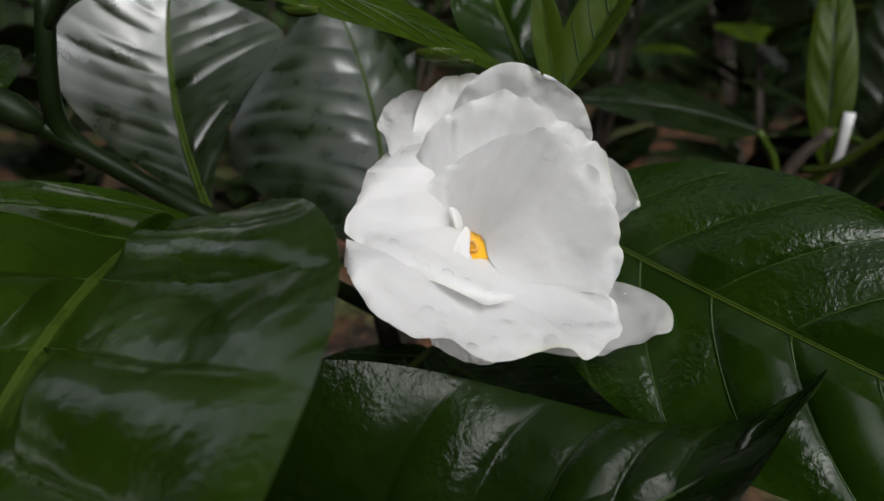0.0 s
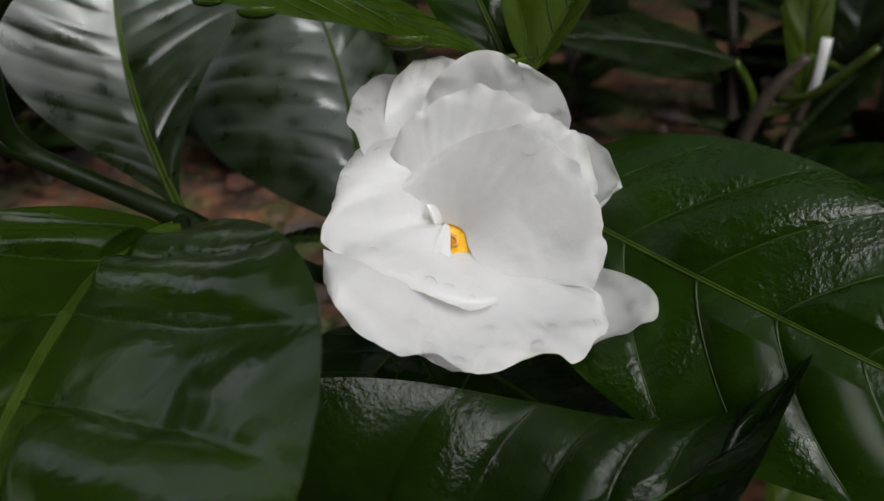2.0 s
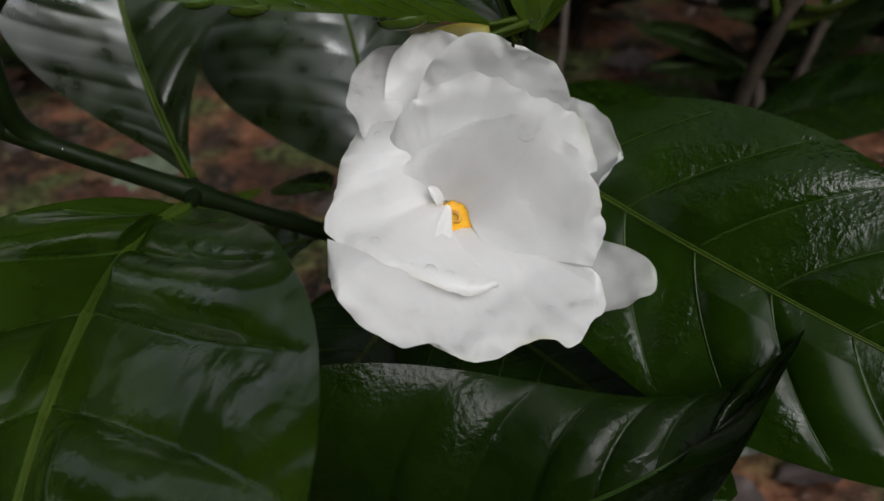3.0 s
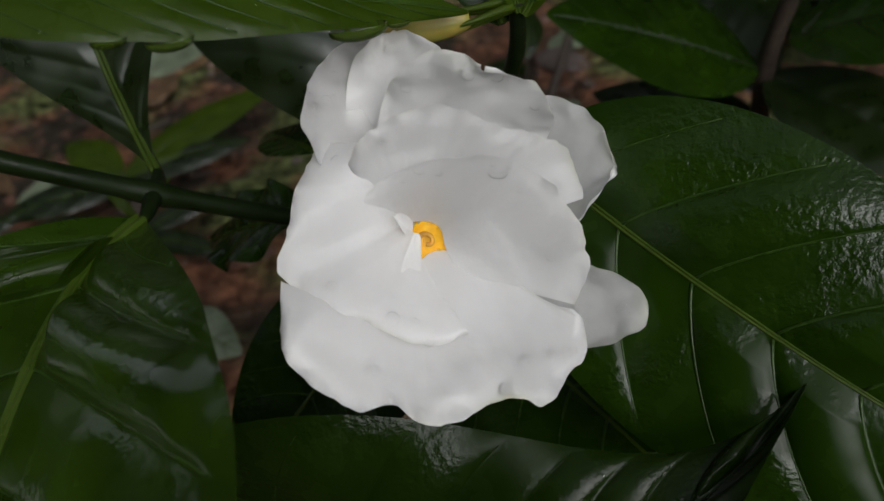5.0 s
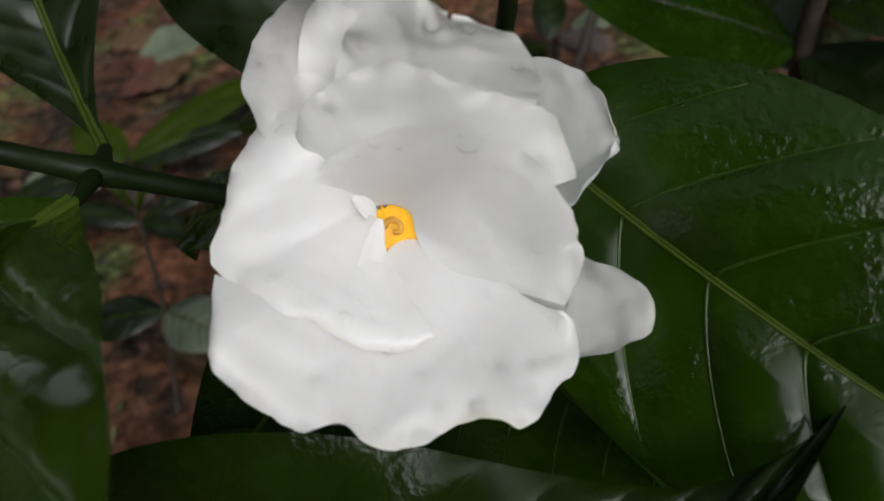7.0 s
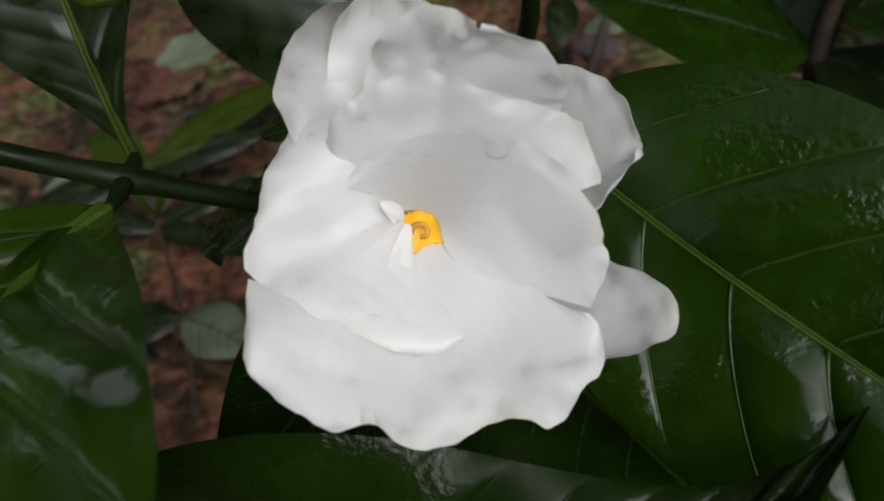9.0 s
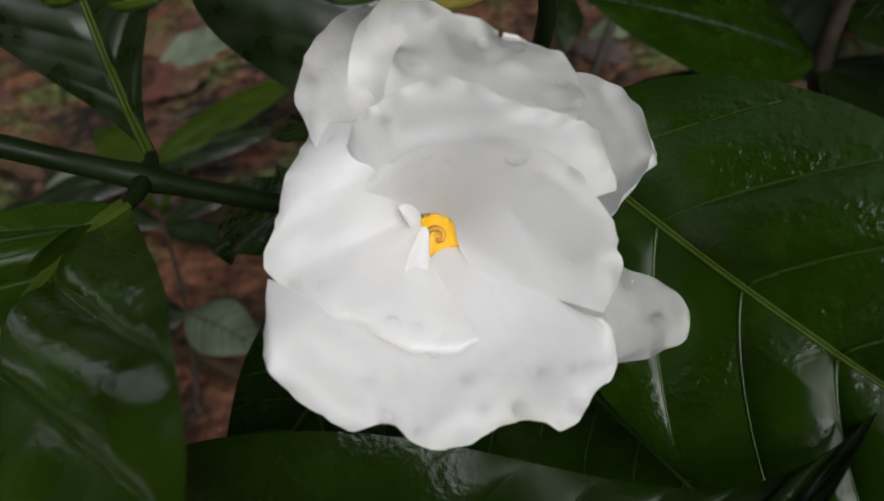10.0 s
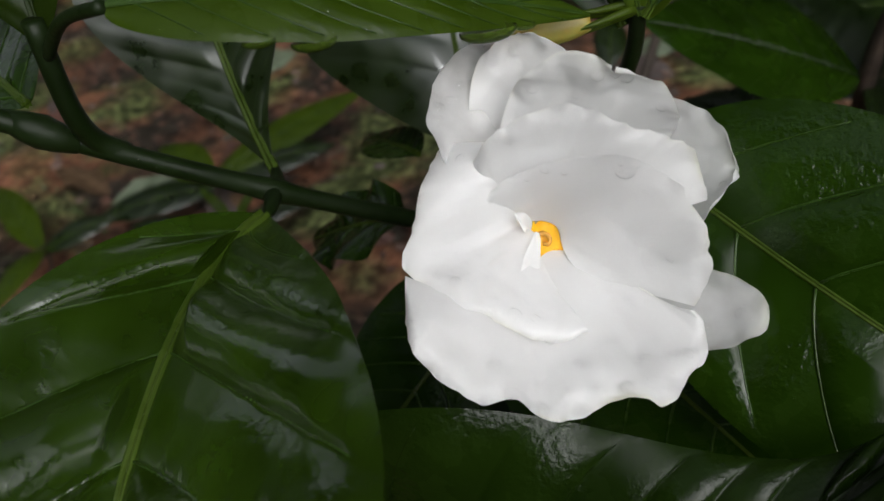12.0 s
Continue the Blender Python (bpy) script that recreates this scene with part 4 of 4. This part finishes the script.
# ---- the shrub close behind, on the right-hand side of the flower ----
near_shrub = thing("gardenia_shrub", (0.172, 0.42, 0.09), "dark green shrub with large glossy leaves", "plant", "shrubs behind")
part("stem", tube_mesh("stem", curve_points([(0.172, 0.42, 0.085), (0.150, 0.405, 0.24), (0.160, 0.389, 0.316), (0.178, 0.383, 0.345)], 24), np.linspace(0.0055, 0.0025, 24), bark, 12), near_shrub)
for b_, t_, n_, w_, m_ in (((0.147, 0.389, 0.343), (0.058, 0.384, 0.358), (0.1, -0.3, 1), 0.026, leaf_shade_toned), ((0.178, 0.381, 0.325), (0.179, 0.408, 0.425), (-0.2, -1, 0.1), 0.011, leaf_young),
                           ((0.196, 0.357, 0.353), (0.27, 0.34, 0.375), (-0.1, -0.3, 1), 0.026, leaf_shade_toned), ((0.201, 0.385, 0.335), (0.212, 0.40, 0.42), (-0.5, -0.9, 0.3), 0.018, leaf_shade_toned),
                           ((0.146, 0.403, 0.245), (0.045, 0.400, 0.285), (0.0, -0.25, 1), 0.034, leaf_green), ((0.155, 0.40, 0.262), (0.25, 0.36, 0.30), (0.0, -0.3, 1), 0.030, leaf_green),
                           ((0.150, 0.405, 0.24), (0.22, 0.33, 0.225), (0.0, -0.3, 1), 0.028, leaf_shade_toned), ((0.152, 0.406, 0.23), (0.12, 0.50, 0.25), (0.0, -0.5, 1), 0.028, leaf_shade_toned),
                           ((0.16, 0.41, 0.2), (0.075, 0.47, 0.195), (0.0, -0.3, 1), 0.022, leaf_shade_toned)):
    add_leaf(near_shrub, aim(b_, t_, n_, 0.008, wide=(w_, w_), fold=(0.12, 0.12), cup=(-0.1, -0.1), peak=0.85), veins=8, puff=0.0012, fine=(44, 25), blade_mat=m_, vein_size=0.0003, vein_mat=leaf_shade_toned, rib=0.0008, rib_mat=leaf_shade_toned)
for pts in (((0.160, 0.389, 0.316), (0.156, 0.390, 0.33), (0.147, 0.389, 0.343)), ((0.160, 0.389, 0.316), (0.172, 0.384, 0.32), (0.178, 0.381, 0.325)), ((0.168, 0.386, 0.325), (0.178, 0.372, 0.330), (0.196, 0.357, 0.353)), ((0.178, 0.383, 0.345), (0.19, 0.384, 0.34), (0.201, 0.385, 0.335))):
    part("leaf_stalk", tube_mesh("leaf_stalk", curve_points(pts, 10), 0.002, rib_green, 8), near_shrub)


part("leaf_stalk", tube_mesh("leaf_stalk", curve_points([(0.178, 0.383, 0.325), (0.1816, 0.3792, 0.331), (0.1851, 0.3814, 0.3529)], 8), np.linspace(0.0016, 0.0026, 8), petal_white, 8), near_shrub, label="pale white stalk")

# ---- shrubs further behind ----
def shrub(x, y, height, seed, pairs=7, size=0.10, spread=0.10):
    g = np.random.default_rng(seed)
    z = on_ground(x, y)
    t = thing("garden_shrub", (x, y, z), "leafy shrub growing in the garden behind, its leaves darkened for tree shade", "plant", "shrubs behind")
    for s in range(3):
        a = g.uniform(0, 6.28)
        h = height * g.uniform(0.75, 1.0)
        lean = np.array([math.cos(a), math.sin(a), 0]) * spread
        line = curve_points([(x, y, z - 0.01), np.array((x, y, z + h * 0.5)) + lean * 0.5, np.array((x, y, z + h)) + lean], 18)
        part("stem", tube_mesh("stem", line, np.linspace(0.006, 0.002, 18), bark, 8), t)
        for k in range(pairs):
            c = line[int(3 + 14 * k / (pairs - 1))]
            for side in (0, math.pi):
                b = a + k * 1.6 + side + g.uniform(-0.4, 0.4)
                out = np.array([math.cos(b), math.sin(b), g.uniform(-0.25, 0.7)])
                ln = size * g.uniform(0.7, 1.15)
                m = leaf_young if g.uniform() < 0.12 and k > pairs - 3 else leaf_shade_toned
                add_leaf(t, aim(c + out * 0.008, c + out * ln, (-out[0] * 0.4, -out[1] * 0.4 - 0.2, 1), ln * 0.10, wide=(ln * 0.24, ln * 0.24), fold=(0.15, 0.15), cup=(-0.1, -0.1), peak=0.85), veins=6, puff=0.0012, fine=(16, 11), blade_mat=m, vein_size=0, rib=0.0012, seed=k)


for k, (x, y, h) in enumerate(((0.27, 0.66, 0.30), (0.47, 0.80, 0.40), (0.16, 0.98, 0.36), (0.42, 1.12, 0.46), (0.72, 1.0, 0.5), (-0.08, 1.22, 0.40), (-0.34, 1.36, 0.42), (-0.66, 1.30, 0.45), (0.12, 1.45, 0.5), (-0.95, 1.05, 0.45), (0.62, 0.52, 0.35), (-0.24, 0.98, 0.22), (-0.46, 0.95, 0.26), (-0.70, 0.86, 0.28))):
    shrub(x, y, h, 30 + k)

# ---- an added ring of hedge and trees, mostly unseen, that blocks sky light ----
def leaf_piece(o, d, n, s):
    side = np.cross(d, n)
    w = s * 0.26
    return (np.array([o, o + d * s * 0.3 + side * w + n * w * 0.3, o + d * s * 0.75 + side * w * 0.7 + n * w * 0.2, o + d * s, o + d * s * 0.75 - side * w * 0.7 + n * w * 0.2, o + d * s * 0.3 - side * w + n * w * 0.3, o + d * s * 0.5]),
            [(0, 1, 6), (1, 2, 6), (2, 3, 6), (3, 4, 6), (4, 5, 6), (5, 0, 6)])


def light_block_height(a):
    """Height of the ring: low in two unseen stretches set to let sky light in."""
    gap = np.clip((np.cos(a + 1.0) - 0.66) / 0.14, 0, 1)
    side = np.clip((np.cos(a - 2.74) - 0.955) / 0.02, 0, 1)
    return 4.6 - 3.7 * gap - 3.9 * side


pieces = []
for _ in range(15000):
    a = gen.uniform(0, 2 * np.pi)
    z = gen.uniform(0, 1) ** 1.15 * light_block_height(a)
    r = gen.uniform(1.75, 2.5) + 0.25 * noise.noise(Vector((math.cos(a) * 2, math.sin(a) * 2, z)))
    o = np.array([math.cos(a) * r, 0.5 + math.sin(a) * r, GROUND + z])
    d = unit(gen.standard_normal(3) + np.array([-math.cos(a), -math.sin(a), -0.3]))
    n = unit(np.cross(d, gen.standard_normal(3)))
    n = n if n[2] > 0 else -n
    pieces.append(leaf_piece(o, d, n, gen.uniform(0.07, 0.17)))
# Greens lowered so that the glossy leaves mirror a darker surround.
hedge_leaf = island_colours("hedge_leaf", [(0.0, (0.008, 0.020, 0.005)), (0.6, (0.014, 0.034, 0.007)), (1.0, (0.030, 0.055, 0.011))], 0.4, 60)
tagged(new("hedge", joined("hedge", pieces, hedge_leaf)), "dense dark green hedge leaves, raised out of view to block sky light", "hedge", kind="stuff")


def ring_mesh():
    nu, nv = 72, 20
    a, z = np.meshgrid(np.linspace(0, 2 * np.pi, nu), np.linspace(-0.02, 1, nv), indexing="ij")
    z = z * (light_block_height(a) * 1.28)
    p = np.stack([np.cos(a), np.sin(a), z], -1)
    r = 2.75 + 0.25 * wobble(p, 3.0)
    r[-1] = r[0]
    q = np.stack([np.cos(a) * r, 0.5 + np.sin(a) * r, GROUND + z], -1)
    q2 = np.stack([np.cos(a) * (r + 0.3), 0.5 + np.sin(a) * (r + 0.3), GROUND + z], -1)
    return grid_mesh("backdrop", q, q2, hedge_leaf)


tagged(new("backdrop", ring_mesh()), "dark green backdrop of trees, raised out of view to block sky light", "trees", kind="structure")
